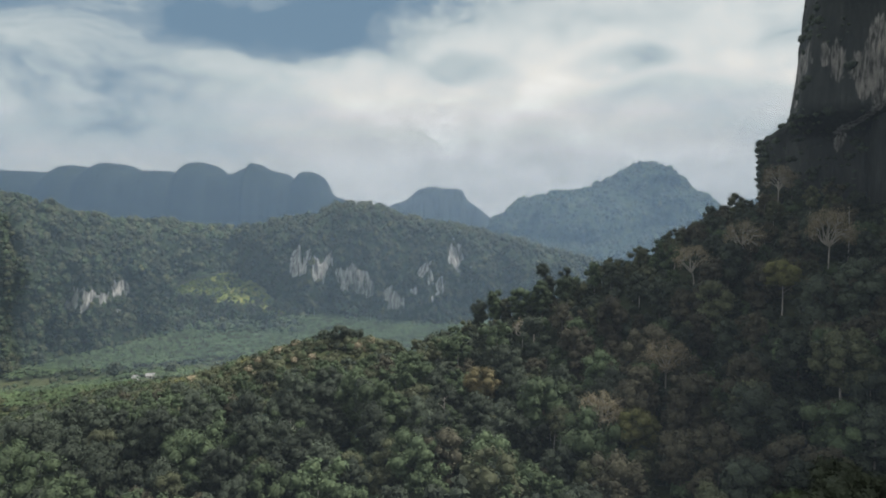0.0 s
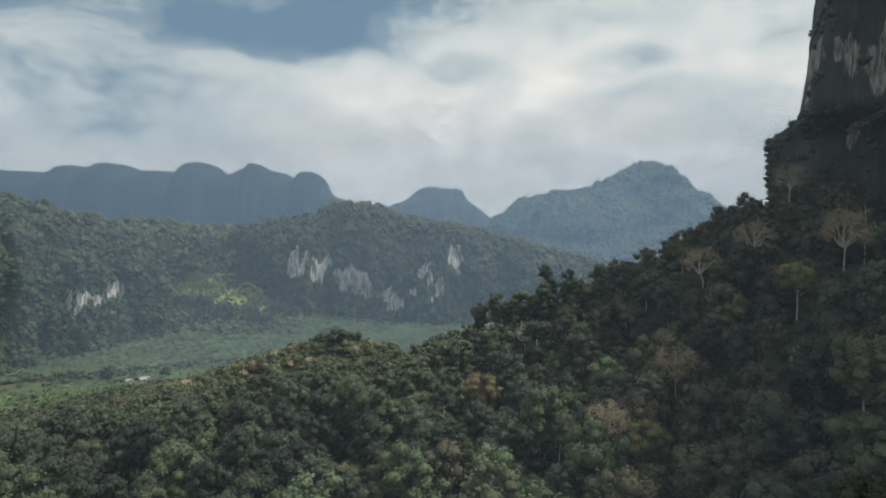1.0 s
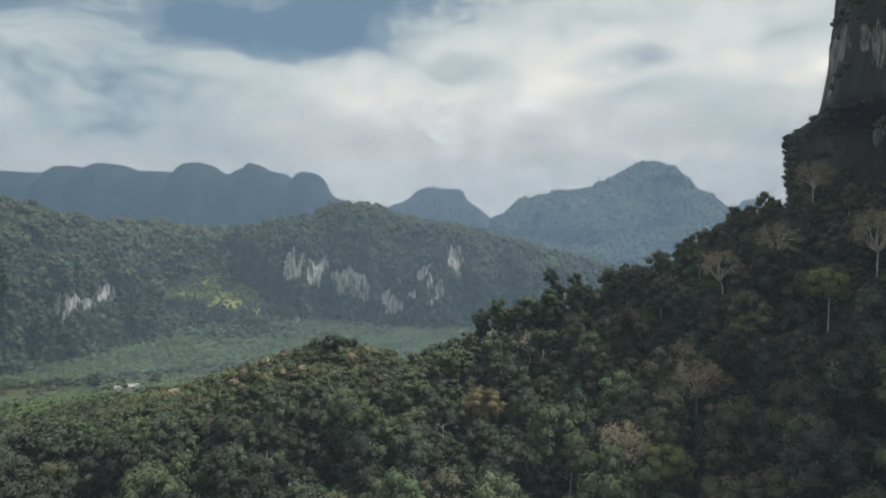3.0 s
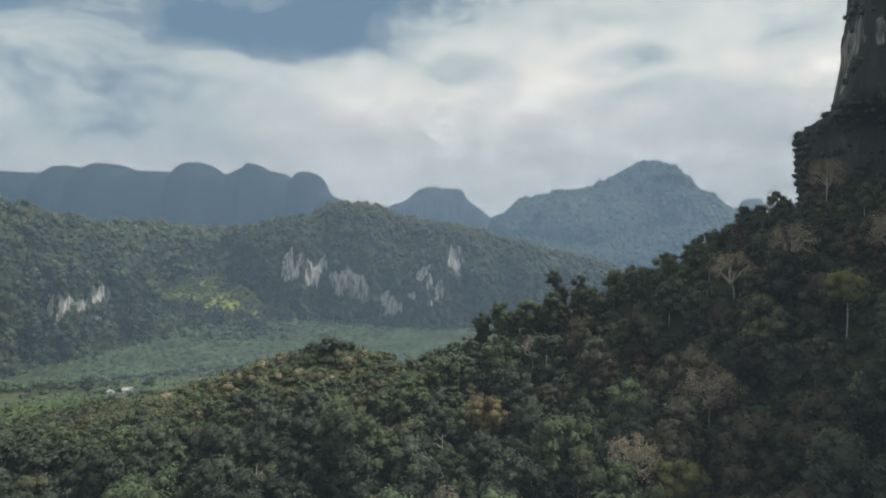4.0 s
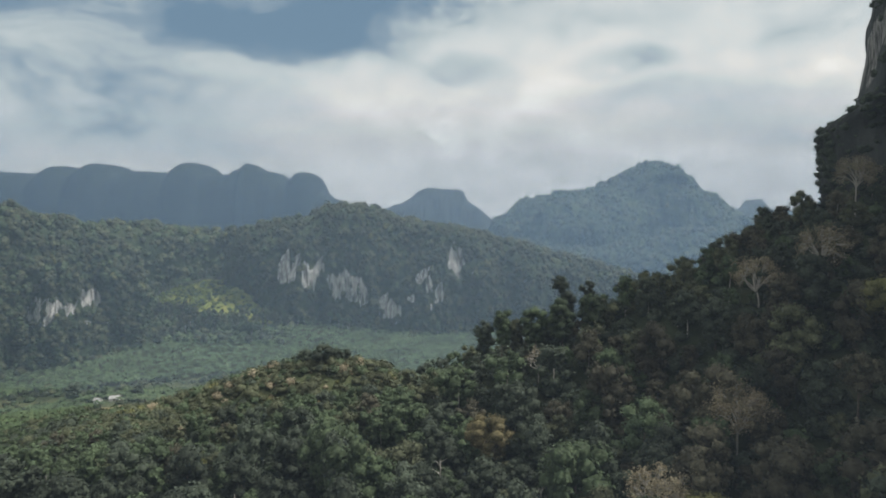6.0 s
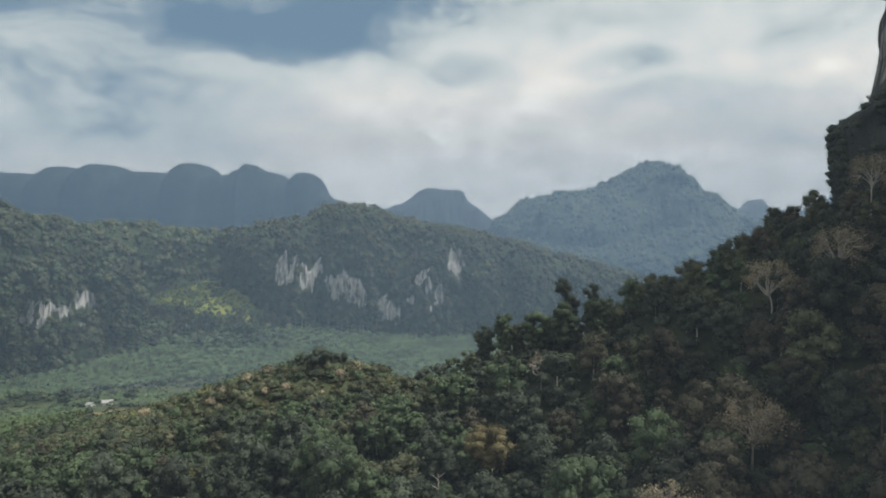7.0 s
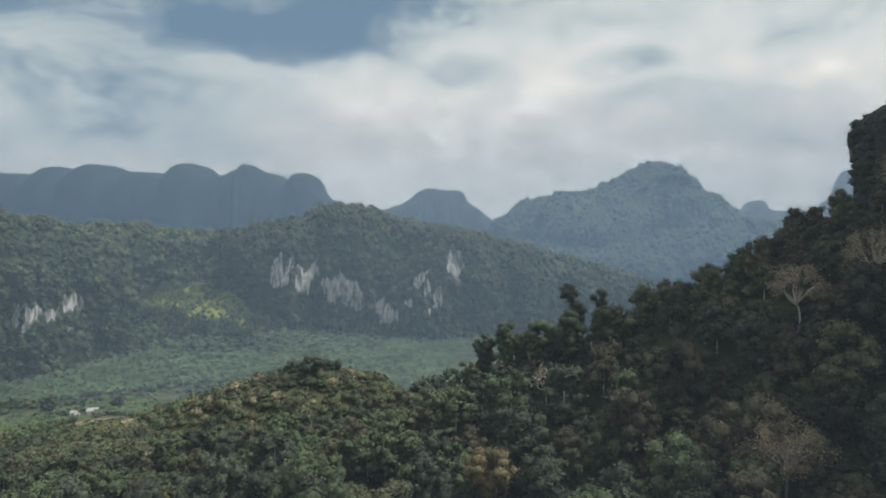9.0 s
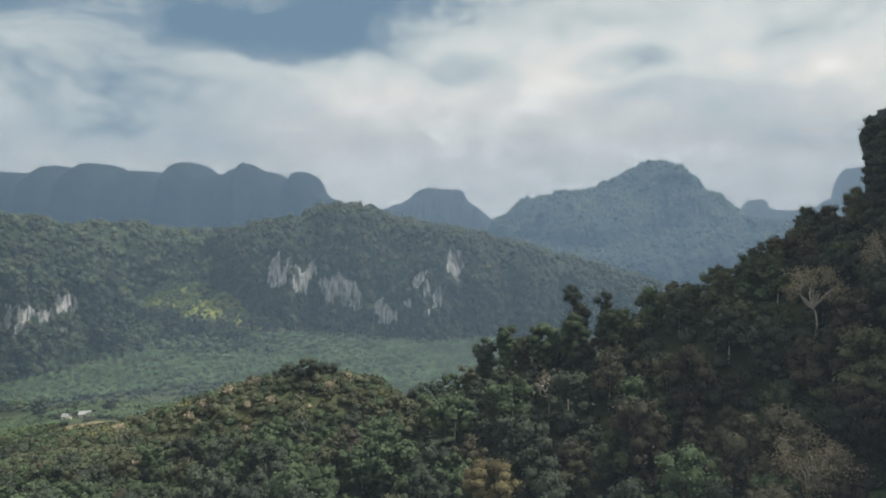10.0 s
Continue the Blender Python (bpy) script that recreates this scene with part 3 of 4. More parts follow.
def trunk_soup(rng, height, reach, r, limbs=4):
    s = Soup()
    top = np.array((rng.normal(0, 0.3), rng.normal(0, 0.3), height))
    tube(s, limb(rng, (0, 0, -1.5), top, 0.35, 6), r, r * 0.4)
    for k in range(limbs):
        a = rng.uniform(0, 6.28)
        z = height * rng.uniform(0.55, 0.85)
        tube(s, limb(rng, top * (z / height), (math.cos(a) * reach, math.sin(a) * reach, z + reach * rng.uniform(0.4, 0.9)), 0.4, 4), r * 0.42, r * 0.12, 5)
    return s


def tree(rng, tint, R, H, height, clumps, leaves, size, r=0.28, bark=None):
    """A broad-leaved tree: an Empty at its foot with trunk and crown."""
    root = new("tree")
    cz = height - H * 0.95
    part("trunk", trunk_soup(rng, cz, R * 0.55, r).mesh("trunk", [bark or BARK]), root)
    c = crown(rng, R, H, clumps, leaves, size)
    me = c.mesh("crown", [LEAF[tint]])
    ob = part("crown", me, root)
    ob.location = (0, 0, cz)
    return root


def dry_tree(rng, R, height, leaves, tint=4):
    """A nearly leafless tree: pale forked limbs in a thin haze of dry leaves."""
    root = new("dry_tree")
    s, tips = Soup(), []
    fork = height - 1.55 * R
    tube(s, limb(rng, (0, 0, -1.5), (0, 0, fork), 0.3, 5), 0.28, 0.21)
    mid = np.array((0, 0, height - 0.95 * R))
    for k in range(12):
        a = k * 2.4 + rng.uniform(-0.3, 0.3)
        up = -0.35 + 1.35 * k / 11 + rng.uniform(-0.1, 0.1)
        e = mid + np.array((math.cos(a) * math.cos(up) * R * 0.55, math.sin(a) * math.cos(up) * R * 0.55, math.sin(up) * R * 0.55))
        tube(s, limb(rng, (0, 0, fork * rng.uniform(0.9, 1.0)), e, 0.8, 5), 0.26, 0.14, 5)
        for j in range(4):
            b = a + rng.uniform(-0.9, 0.9)
            u2 = up + rng.uniform(-0.5, 0.6)
            e2 = e + np.array((math.cos(b) * math.cos(u2), math.sin(b) * math.cos(u2), math.sin(u2))) * R * rng.uniform(0.25, 0.45)
            tube(s, limb(rng, e, e2, 0.5, 4), 0.15, 0.08, 4)
            for q in range(3):
                e3 = e2 + rng.normal(0, 0.15 * R, 3)
                tube(s, limb(rng, e2, e3, 0.2, 3), 0.05, 0.025, 3)
                tips.append(e3)
            tips.append(e2)
    part("trunk", s.mesh("trunk", [PALE_BARK]), root, "pale forked trunk and limbs")
    tips = np.array(tips)
    leaves = int(leaves * 1.6)
    C = tips[rng.integers(0, len(tips), leaves)] + rng.normal(0, 0.10 * R, (leaves, 3))
    v, f = leaf_tris(rng, C, rng.normal(0, 1, (leaves, 3)) + (0, 0, 0.8), 0.24)
    part("crown", make_mesh("crown", v, [f], [LEAF[tint]], [np.zeros(len(f))], False), root, "sparse dry brown leaves")
    return root


def in_view(x, y, pad):
    """The wedge of the valley that the flight looks along."""
    return abs(x - 0.02 * y) < 0.71 * y + pad


rng = np.random.default_rng(7)
GREEN = "tropical broad-leaved tree with a dense {} crown on the spur"
NAMES = ("dark green", "mid-green", "olive green", "yellowish green", "dry brown", "orange-brown", "brownish dark")
protos = []
for k in range(14):
    tint = (0, 0, 0, 1, 1, 6, 2, 6, 0, 1, 0, 2, 1, 6)[k]
    R, Hh = rng.uniform(4.2, 6.0), rng.uniform(5.0, 7.2)
    height = rng.uniform(12.5, 17.0)
    t = tree(rng, tint, R, Hh, height, int(rng.integers(20, 28)), 1750, 0.30)
    tagged(t, GREEN.format(NAMES[tint]), "tree", "trees on the spur")
    protos.append(t)

# special trees: place on the plan, top height
SPECIAL = []


def stand(x, y):
    return float(ground_z(np.array([x]), np.array([y]))[0])


def place_dry(x, y, top, R, leaves, seed, tint=4, label="half-bare pale-limbed tree with dry brown leaves"):
    g = stand(x, y)
    t = dry_tree(np.random.default_rng(seed), R, max(top - g, 1.6 * R + 2), leaves, tint)
    t.location = (x, y, g)
    tagged(t, label, "tree", "dry trees on the spur")
    SPECIAL.append((x, y, 0.6 * R))


def place_tree(x, y, top, R, H, tint, seed, clumps=12, leaves=1100, bark=None, label=None, r=0.28, room=1.0):
    g = stand(x, y)
    t = tree(np.random.default_rng(seed), tint, R, H, max(top - g, 8), int(clumps * 1.5), int(leaves * 1.8), 0.27, r, bark)
    t.location = (x, y, g)
    tagged(t, label or GREEN.format(NAMES[tint]), "tree", "trees on the spur")
    SPECIAL.append((x, y, R * room))


place_dry(75.8, 212, 101, 7.6, 3000, 1)
place_dry(48.9, 192, 88, 6.4, 1700, 2)
place_dry(100.8, 255, 130, 6.6, 1700, 3)
place_dry(145.7, 238, 144, 8.0, 2800, 4)
place_dry(150, 284, 164, 6.6, 1900, 5)
place_dry(120, 253, 140, 7.0, 1500, 7, label="tall pale-trunked tree with a thin grey-brown crown")
place_dry(35.4, 280, 95, 4.2, 420, 6, label="small bleached tree with bare twigs and few leaves")
place_tree(15.2, 243, 83, 8.0, 6.0, 5, 11, clumps=17, leaves=1500, label="broad tree with an orange-brown dry crown")
place_tree(51.0, 325, 117, 4.0, 3.6, 0, 12, clumps=9, label="tall dark tree with a small round crown above the ridge line")
place_tree(62.5, 320, 115, 3.4, 4.6, 0, 13, clumps=9, label="slender dark green tree on the ridge line")
place_tree(54.3, 323, 110, 4.2, 10.0, 0, 41, clumps=16, leaves=1500, label="tall dark green tree hung with creepers on the ridge line")
place_tree(63.0, 322, 104, 4.4, 7.0, 0, 42, clumps=14, label="tall dark green tree hung with creepers on the ridge line")
place_tree(101, 204, 111, 5.0, 4.6, 6, 51, clumps=14, label="rounded tree with a brownish crown on the shaded slope")
place_tree(-81.5, 263, 64, 3.6, 3.6, 3, 52, label="small yellowish green tree among darker crowns")
place_tree(-18, 180, 66, 6.0, 5.0, 2, 53, clumps=14, label="broad tree with a dull olive crown")
place_tree(134, 290, 152, 6.2, 6.0, 2, 54, label="light green tree with a ragged top below the cliff")
place_tree(-264, 499, 20, 6.5, 5.0, 0, 55, label="dark rounded tree beside the farm huts")
place_tree(-222, 508, 17, 5.0, 4.0, 0, 56, label="dark rounded tree beside the farm huts")
place_tree(-71, 424, 64, 8.0, 4.6, 0, 21, label="dark rounded tree standing in scrub")
place_tree(-83, 430, 60, 7.0, 4.0, 0, 22, label="dark rounded tree standing in scrub")
place_tree(-60, 430, 60, 6.0, 3.6, 0, 23, label="dark rounded tree standing in scrub")
for i, (x, y, top, R) in enumerate(((28, 345, 99, 3.6), (42, 339, 101, 4.2), (20, 350, 93, 3.4), (63, 323, 109, 4.0), (52, 333, 105, 4.4), (35, 346, 95, 3.2))):
    place_tree(0.885 * x, 0.885 * y, 146 - 0.885 * (145 - top), 1.25 * R, 7.5, (1, 1, 0, 1, 1, 2)[i], 30 + i, clumps=26, leaves=1400, room=0.5, label="slim upright green tree along the ridge line")
place_tree(36.6, 240, 84, 4.6, 4.6, 2, 14)
place_tree(120, 222, 126, 8.0, 3.6, 3, 15, bark=PALE_BARK, label="flat-topped bright green umbrella tree with pale trunk")
place_tree(58, 184, 85, 7.4, 5.6, 3, 16, label="broad tree with a yellow-olive crown")
place_tree(36, 190, 84, 5.2, 4.5, 2, 17, bark=PALE_BARK)
place_tree(0.2, 220, 72, 4.0, 3.0, 0, 18, bark=PALE_BARK, label="slim tree with a white trunk and small crown")

def snag(x, y, top, seed):
    """A dead pale stem with stubs of limbs."""
    r = np.random.default_rng(seed)
    g = stand(x, y)
    root = new("dead_tree")
    s = Soup()
    h = top - g
    tube(s, limb(r, (0, 0, -1), (r.normal(0, 0.5), r.normal(0, 0.5), h), 0.3, 7), 0.30, 0.09)
    part("trunk", s.mesh("trunk", [PALE_BARK]), root)
    for k in range(5):
        a, z = r.uniform(0, 6.28), h * r.uniform(0.6, 0.95)
        t = Soup()
        q = r.uniform(1.0, 2.4)
        tube(t, limb(r, (0, 0, z), (math.cos(a) * q, math.sin(a) * q, z + q * 0.7), 0.2, 4), 0.10, 0.03, 5)
        part("limb", t.mesh("limb", [PALE_BARK]), root)
    root.location = (x, y, g)
    tagged(root, "dead leafless tree with a pale bleached trunk", "tree", "dead trees on the spur")
    SPECIAL.append((x, y, 3.2))


snag(0.3, 222, 78, 1)
snag(-53, 215, 72, 2)
snag(33, 189, 78, 3)
snag(154, 240, 146, 4)
snag(26, 210, 76, 6)
rest, count, scrub = [], 0, []
gx, gy = 9.8, 9.4
for iy in range(52):
    for ix in range(-38, 38):
        x = ix * gx + (iy % 2) * gx / 2 + rng.uniform(-2.6, 2.6)
        y = 118 + iy * gy + rng.uniform(-2.6, 2.6)
        k, sc, rot = int(rng.integers(0, 14)), rng.choice((0.6, 0.8, 1.0, 1.2, 1.45)) * rng.uniform(0.9, 1.1), rng.uniform(0, 360)
        if not in_view(x, y, 22) or x > 330:
            continue
        g = stand(x, y)
        if g < 20 or any((x - a) ** 2 + (y - b + 4.0) ** 2 < (1.1 * c) ** 2 for a, b, c in SPECIAL):
            continue
        if x > 160 and (x - 222) ** 2 + (y - 312) ** 2 < 50 ** 2:
            continue
        if x < 12 and x > -190 and y > 322 + 8 * math.sin(x / 15) and (y > 415 or rng.uniform() < 0.84):
            continue
        if y > 255 and x > 40:
            sc = min(sc, 1.1)
        if y > 280 and x < 40:
            sc = min(sc, 0.85)
        if y > 264 and x > 80:
            sc = min(sc, 0.88)
        if any(abs(x - a * y / b) < 1.1 * c and 0 < b - y < 17 and b < 250 for a, b, c in SPECIAL):
            sc = min(sc, 0.62)
        if x > -60 and y > 480 - 0.9 * max(x, -60) or y > 500:
            continue
        if x < -190 + 10 * math.sin(y / 15) and y > 305 or (x + 209) ** 2 + (y - 458) ** 2 < 28 ** 2:
            continue
        if x < 35 and k in (5, 7, 13):
            k -= 3
        elif x > 48 and rng.uniform() < 0.4:
            k = (5, 7, 13)[k % 3]
        if 170 < y < 264 and count < 300:
            count += 1
            if count <= 14:
                k = count - 1
            t = protos[k] if count <= 14 else copy_thing(protos[k], Matrix())
            t.matrix_basis = pose(x, y, g - 1.6, 0, 0, rot) @ Matrix.Diagonal((sc, sc, sc * rng.uniform(0.9, 1.15), 1))
        else:
            rest.append((x, y, g, sc, rot))


def scatter(name, label, category, protos_v, spots, mats):
    """Many plants joined into one: protos_v are (soup arrays); spots (x, y, z, scale, turn, proto, slot)."""
    soup = Soup()
    for x, y, z, sc, rot, k, slot in spots:
        v, fs, ms = protos_v[k]
        a = radians(rot)
        c, s = math.cos(a) * sc, math.sin(a) * sc
        V = np.stack([v[:, 0] * c - v[:, 1] * s + x, v[:, 0] * s + v[:, 1] * c + y, v[:, 2] * sc + z], 1)
        base = soup.n
        soup.v.append(V)
        for f, m in zip(fs, ms):
            soup.f[f.shape[1]].append(f + base)
            soup.m[f.shape[1]].append(np.where(m == 0, slot, m))
        soup.n += len(V)
    ob = new(name, soup.mesh(name, mats))
    return tagged(ob, label, category, kind="stuff")


def proto_tree(rng, R, H, height, clumps, leaves, size, stem=True):
    s = Soup()
    c = crown(rng, R, H, clumps, leaves, size)
    v, fs, ms = c.arrays()
    s.v.append(v + (0, 0, height - H))
    s.n = len(v)
    for f, m in zip(fs, ms):
        s.f[f.shape[1]].append(f)
        s.m[f.shape[1]].append(m)
    if stem:
        tube(s, limb(rng, (0, 0, -1.5), (0, 0, height - H), 0.3, 3), 0.26, 0.14, 4, 5)
    return s.arrays()


def by_huts(x, y):
    """The yard of the two huts and the open ground before it."""
    return -254 < x < -226 and 478 < y < 512


def low_bush(rng):
    """A small rounded shrub: an uneven core under loose leaves."""
    s = Soup()
    v = ICO1[0] * (1 + 0.2 * rng.normal(0, 1, (len(ICO1[0]), 1))) * (1.9, 1.9, 1.4) + (0, 0, 1.1)
    s.add(v, ICO1[1])
    d = rng.normal(0, 1, (36, 3))
    d[:, 2] = np.abs(d[:, 2])
    d /= np.linalg.norm(d, axis=1)[:, None]
    s.add(*leaf_tris(rng, d * (2.1, 2.1, 1.6) * rng.uniform(0.9, 1.25, (36, 1)) + (0, 0, 1.1), d, 0.5))
    return s.arrays()


TINTS = LEAF[:5] + [PALE_BARK, LEAF[6]]
mids = [proto_tree(rng, rng.uniform(4.2, 5.8), rng.uniform(4.8, 6.6), rng.uniform(12, 16), 15, 620, 0.46) for _ in range(8)]
mids += [proto_tree(rng, rng.uniform(4.2, 5.8), rng.uniform(4.8, 6.6), rng.uniform(12, 16), 12, 300, 0.62) for _ in range(8)]
mids += [proto_tree(rng, rng.uniform(4.2, 5.8), rng.uniform(4.8, 6.6), rng.uniform(12, 16), 24, 1700, 0.30) for _ in range(5)]
spots = []
for x, y, g, sc, rot in rest:
    low = 0.55 if (y > 322 and x < 12 or x < -195) else 1.0
    slot = int(rng.choice([0, 1, 2, 6], p=([0.42, 0.18, 0.14, 0.26] if x > 30 else [0.38, 0.46, 0.12, 0.04]) if low == 1 else [0.25, 0.42, 0.30, 0.03]))
    spots.append((x, y, g - 1.6, sc * low, rot, 16 + int(rng.integers(0, 5)) if y < 175 and x > 25 else int(rng.integers(0, 8)) + (0 if 150 < y < 325 and x > -130 else 8), slot))
scatter("spur_forest", "dense tropical forest of rounded green crowns on the spur", "forest", mids, spots, TINTS)
bush = [low_bush(rng) for _ in range(6)]
ssp = []
for iy in range(-26, 70):
    for ix in range(-108, 10):
        x, y = ix * 3.2 + rng.uniform(-1.8, 1.8), 386 + iy * 3.1 + rng.uniform(-1.8, 1.8)
        if x < -195 and rng.uniform() < (0.85 if y > 455 else 0.55) or x > -190 and y < 314:
            continue
        if not in_view(x, y, 15):
            continue
        g = stand(x, y)
        if g < (-5 if x < -185 else 7) or g > 70 or x < -185 and y > 560 + 0.5 * (x + 330) or (x + 209) ** 2 + (y - 462) ** 2 < 23 ** 2 or by_huts(x, y):
            continue
        dry = 0.5 + 0.5 * math.sin(x / 23 + y / 37)
        ssp.append((x, y, g - 0.3, rng.choice((0.5, 0.7, 0.9, 1.3, 1.6)) * rng.uniform(0.8, 1.2), rng.uniform(0, 360), int(rng.integers(0, 6)), int(rng.choice([0, 1, 2, 3, 4], p=[0.05, 0.20, 0.69 - 0.05 * dry, 0.03, 0.03 + 0.05 * dry] if x > -185 else [0.38, 0.42, 0.20, 0.0, 0.0]))))
scatter("scrub", "olive and brown scrub on the back of the spur", "scrub", bush, ssp, TINTS)
usp = []
for iy in range(45):
    for ix in range(-50, 52):
        x, y = ix * 7.4 + rng.uniform(-2, 2), 120 + iy * 7.4 + rng.uniform(-2, 2)
        if in_view(x, y, 15) and x < 200 and y < 398:
            usp.append((x, y, stand(x, y) - 0.3, rng.uniform(1.0, 1.9), rng.uniform(0, 360), int(rng.integers(0, 6)), int(rng.choice([0, 1, 2], p=[0.7, 0.25, 0.05]))))
scatter("undergrowth", "dark bushes filling the gaps below the trees", "undergrowth", bush, usp, TINTS)


def hill_tree(rng, size):
    """A tree for the far slopes: three uneven heads with loose leaf masses."""
    s = Soup()
    K = np.array(((0, 0, 4.2), (1.6, 0.4, 2.6), (-1.2, 1.0, 2.9))) + rng.normal(0, 0.5, (3, 3))
    for k, r in zip(K, (2.7, 2.1, 2.2)):
        s.add((ICO1[0] * (1 + 0.16 * rng.normal(0, 1, (len(ICO1[0]), 1))) * r * (1, 1, 0.95) + k) * size, ICO1[1])
    d = rng.normal(0, 1, (24, 3))
    d /= np.linalg.norm(d, axis=1)[:, None]
    v, f = leaf_tris(rng, (K[rng.integers(0, 3, 24)] + d * 2.6) * size, d, 0.8 * size)
    v[:, 2] *= 1.15
    s.add(v, f)
    return s.arrays()


def clump_tree(rng, size):
    s = Soup()
    s.add((ICO1[0] * (1 + 0.2 * rng.normal(0, 1, (len(ICO1[0]), 1))) * (3, 3, 3.4) + (0, 0, 3)) * size, ICO1[1])
    d = rng.normal(0, 1, (10, 3))
    d /= np.linalg.norm(d, axis=1)[:, None]
    s.add(*leaf_tris(rng, (d * 3.2 + (0, 0, 3.2)) * size, d, 1.3 * size))
    return s.arrays()


def clothe(name, label, surf, spacing, size, seed, maker=None):
    """Forest over a hill's surface, on its faces by their area; the bare rock stays clear."""
    P, F, nrm, area, ob = surf
    r = np.random.default_rng(seed)
    C = P[F].mean(1)
    eye = np.array((0.0, 60.0, 146.0)) - C
    facing = (nrm * eye).sum(1) / np.linalg.norm(eye, axis=1) > -0.04
    rocks = ROCKS_OF.get(name, ())
    w = area * facing * np.array([in_view(x, y, 40) for x, y in C[:, :2]])
    n = int(w.sum() / spacing ** 2)
    idx = r.choice(len(F), n, p=w / w.sum())
    uv = r.uniform(0, 1, (n, 2))
    a, b, c, d = (P[F[idx, k]] for k in range(4))
    u, v = uv[:, :1], uv[:, 1:]
    Q = (a * (1 - u) + b * u) * (1 - v) + (d * (1 - u) + c * u) * v
    ok = bareness(Q, rocks) < -0.08 if rocks else np.full(n, True)
    small = [(maker or hill_tree)(r, size) for _ in range(8)]
    # paler tint mix, palest on the centre hill, puts sunlight into the forest colour
    sp = [(x, y, z - 2.5 * size, r.choice((0.55, 0.8, 1.0, 1.25)) * r.uniform(0.85, 1.15), r.uniform(0, 360), int(r.integers(0, 8)), int(r.choice([0, 1, 2, 3], p=[0.05, 0.25, 0.66, 0.04] if name.startswith('centre') else [0.12, 0.40, 0.47, 0.01]))) for x, y, z in Q[ok]]
    scatter(name, label, "forest", small, sp, TINTS)


ROCKS_OF = {"centre_hill_forest": CENTRE_ROCKS, "side_hill_forest": SIDE_ROCKS}
clothe("centre_hill_forest", "dense forest clinging to the limestone hill", CENTRE, 5.6, 1.12, 41)
clothe("side_hill_forest", "dense forest on the steep side hill", SIDE, 4.3, 0.98, 43)
clothe("back_hill_forest", "dense forest on the hill behind the clearing", BACK, 7.2, 1.30, 47)

clothe("peak_forest", "hazy forest on the distant rounded peak", SUMMIT, 14.5, 1.8, 49, clump_tree)
clothe("foothill_forest", "hazy forest on the low foothill", FOOT, 10.5, 1.7, 53, clump_tree)


step = [hill_tree(rng, 1.25) for _ in range(6)]
tsp = []
for k in range(620):
    x, y = rng.uniform(-345, -165), rng.uniform(700, 800)
    if not in_clearing(x, y) and not in_clearing(x, y + 14) and y < 792 - 0.35 * (x + 262):
        tsp.append((x, y, stand(x, y) - 1.5, rng.uniform(0.7, 1.3), rng.uniform(0, 360), int(rng.integers(0, 6)), int(rng.choice([0, 1, 2], p=[0.34, 0.44, 0.22]))))
scatter("step_forest", "dark leafy forest on the step below the clearing", "forest", step, tsp, TINTS)

# ---- oil palms on the valley floor ----
def proto_palm(rng):
    s = Soup()
    tube(s, limb(rng, (0, 0, -0.5), (0, 0, 2.4), 0.2, 3), 0.35, 0.28, 4, 5)
    for k in range(9):
        a = k * 2.4 + rng.uniform(-0.2, 0.2)
        up = rng.uniform(0.1, 1.1)
        t = np.linspace(0, 1, 3)
        reach = 4.4 * rng.uniform(0.85, 1.1)
        x = t * reach
        z = 2.4 + up * 2.4 * np.sin(t * 2.2) - 1.0 * t ** 2
        w = 0.95 * np.array((0.3, 1.0, 0.05))
        c, sn = math.cos(a), math.sin(a)
        V = np.concatenate([np.stack([x * c - sg * w * sn, x * sn + sg * w * c, z - 0.15], 1) for sg in (-1, 1)] + [np.stack([x * c, x * sn, z + 0.1], 1)])
        F = []
        for i in range(2):
            F += [(i, i + 1, 6 + i + 1, 6 + i), (6 + i, 6 + i + 1, 3 + i + 1, 3 + i)]
        s.add(V, np.array(F))
    return s.arrays()


palms = [proto_palm(rng) for _ in range(4)]
psp = []
for iy in range(70):
    for ix in range(-60, 45):
        x = ix * 8.6 + (iy % 2) * 4.3 + rng.uniform(-1.8, 1.8)
        y = 430 + iy * 7.6 + rng.uniform(-1.8, 1.8)
        if not in_view(x, y, 10) or y > 880 or x > 70 or x < -380:
            continue
        g = stand(x, y)
        if g > 12 + 40 * (y > 700) or in_clearing(x, y):
            continue
        if abs(y - 506 - (x + 330) * 0.5) < 24 and x < -180 or (x + 209) ** 2 + (y - 467) ** 2 < 22 ** 2 or by_huts(x, y):
            continue
        psp.append((x, y, g, rng.uniform(0.95, 1.35), rng.uniform(0, 360), int(rng.integers(0, 4)), int(rng.choice([1, 2], p=[0.75, 0.25]))))
scatter("oil_palms", "oil palm plantation in rows on the valley floor", "plantation", palms, psp, [BARK, LEAF[8], LEAF[1], LEAF[1], LEAF[1], BARK])


msp = []
for k in range(4000):
    x, y = -262 + rng.uniform(-85, 85), 790 + rng.uniform(-60, 60)
    if in_clearing(x, y) and rng.uniform() < (0.75 if x < -268 + 0.6 * (y - 790) else 0.16):
        msp.append((x, y, stand(x, y) - 0.4, rng.uniform(0.5, 1.15), rng.uniform(0, 360), int(rng.integers(0, 6)), int(rng.choice([1, 3], p=[0.40, 0.60]))))
scatter("clearing_plants", "rows of broad-leaved plants coloured as sunlit in the hillside clearing", "plantation", bush, msp, TINTS[:3] + [LEAF[7]])


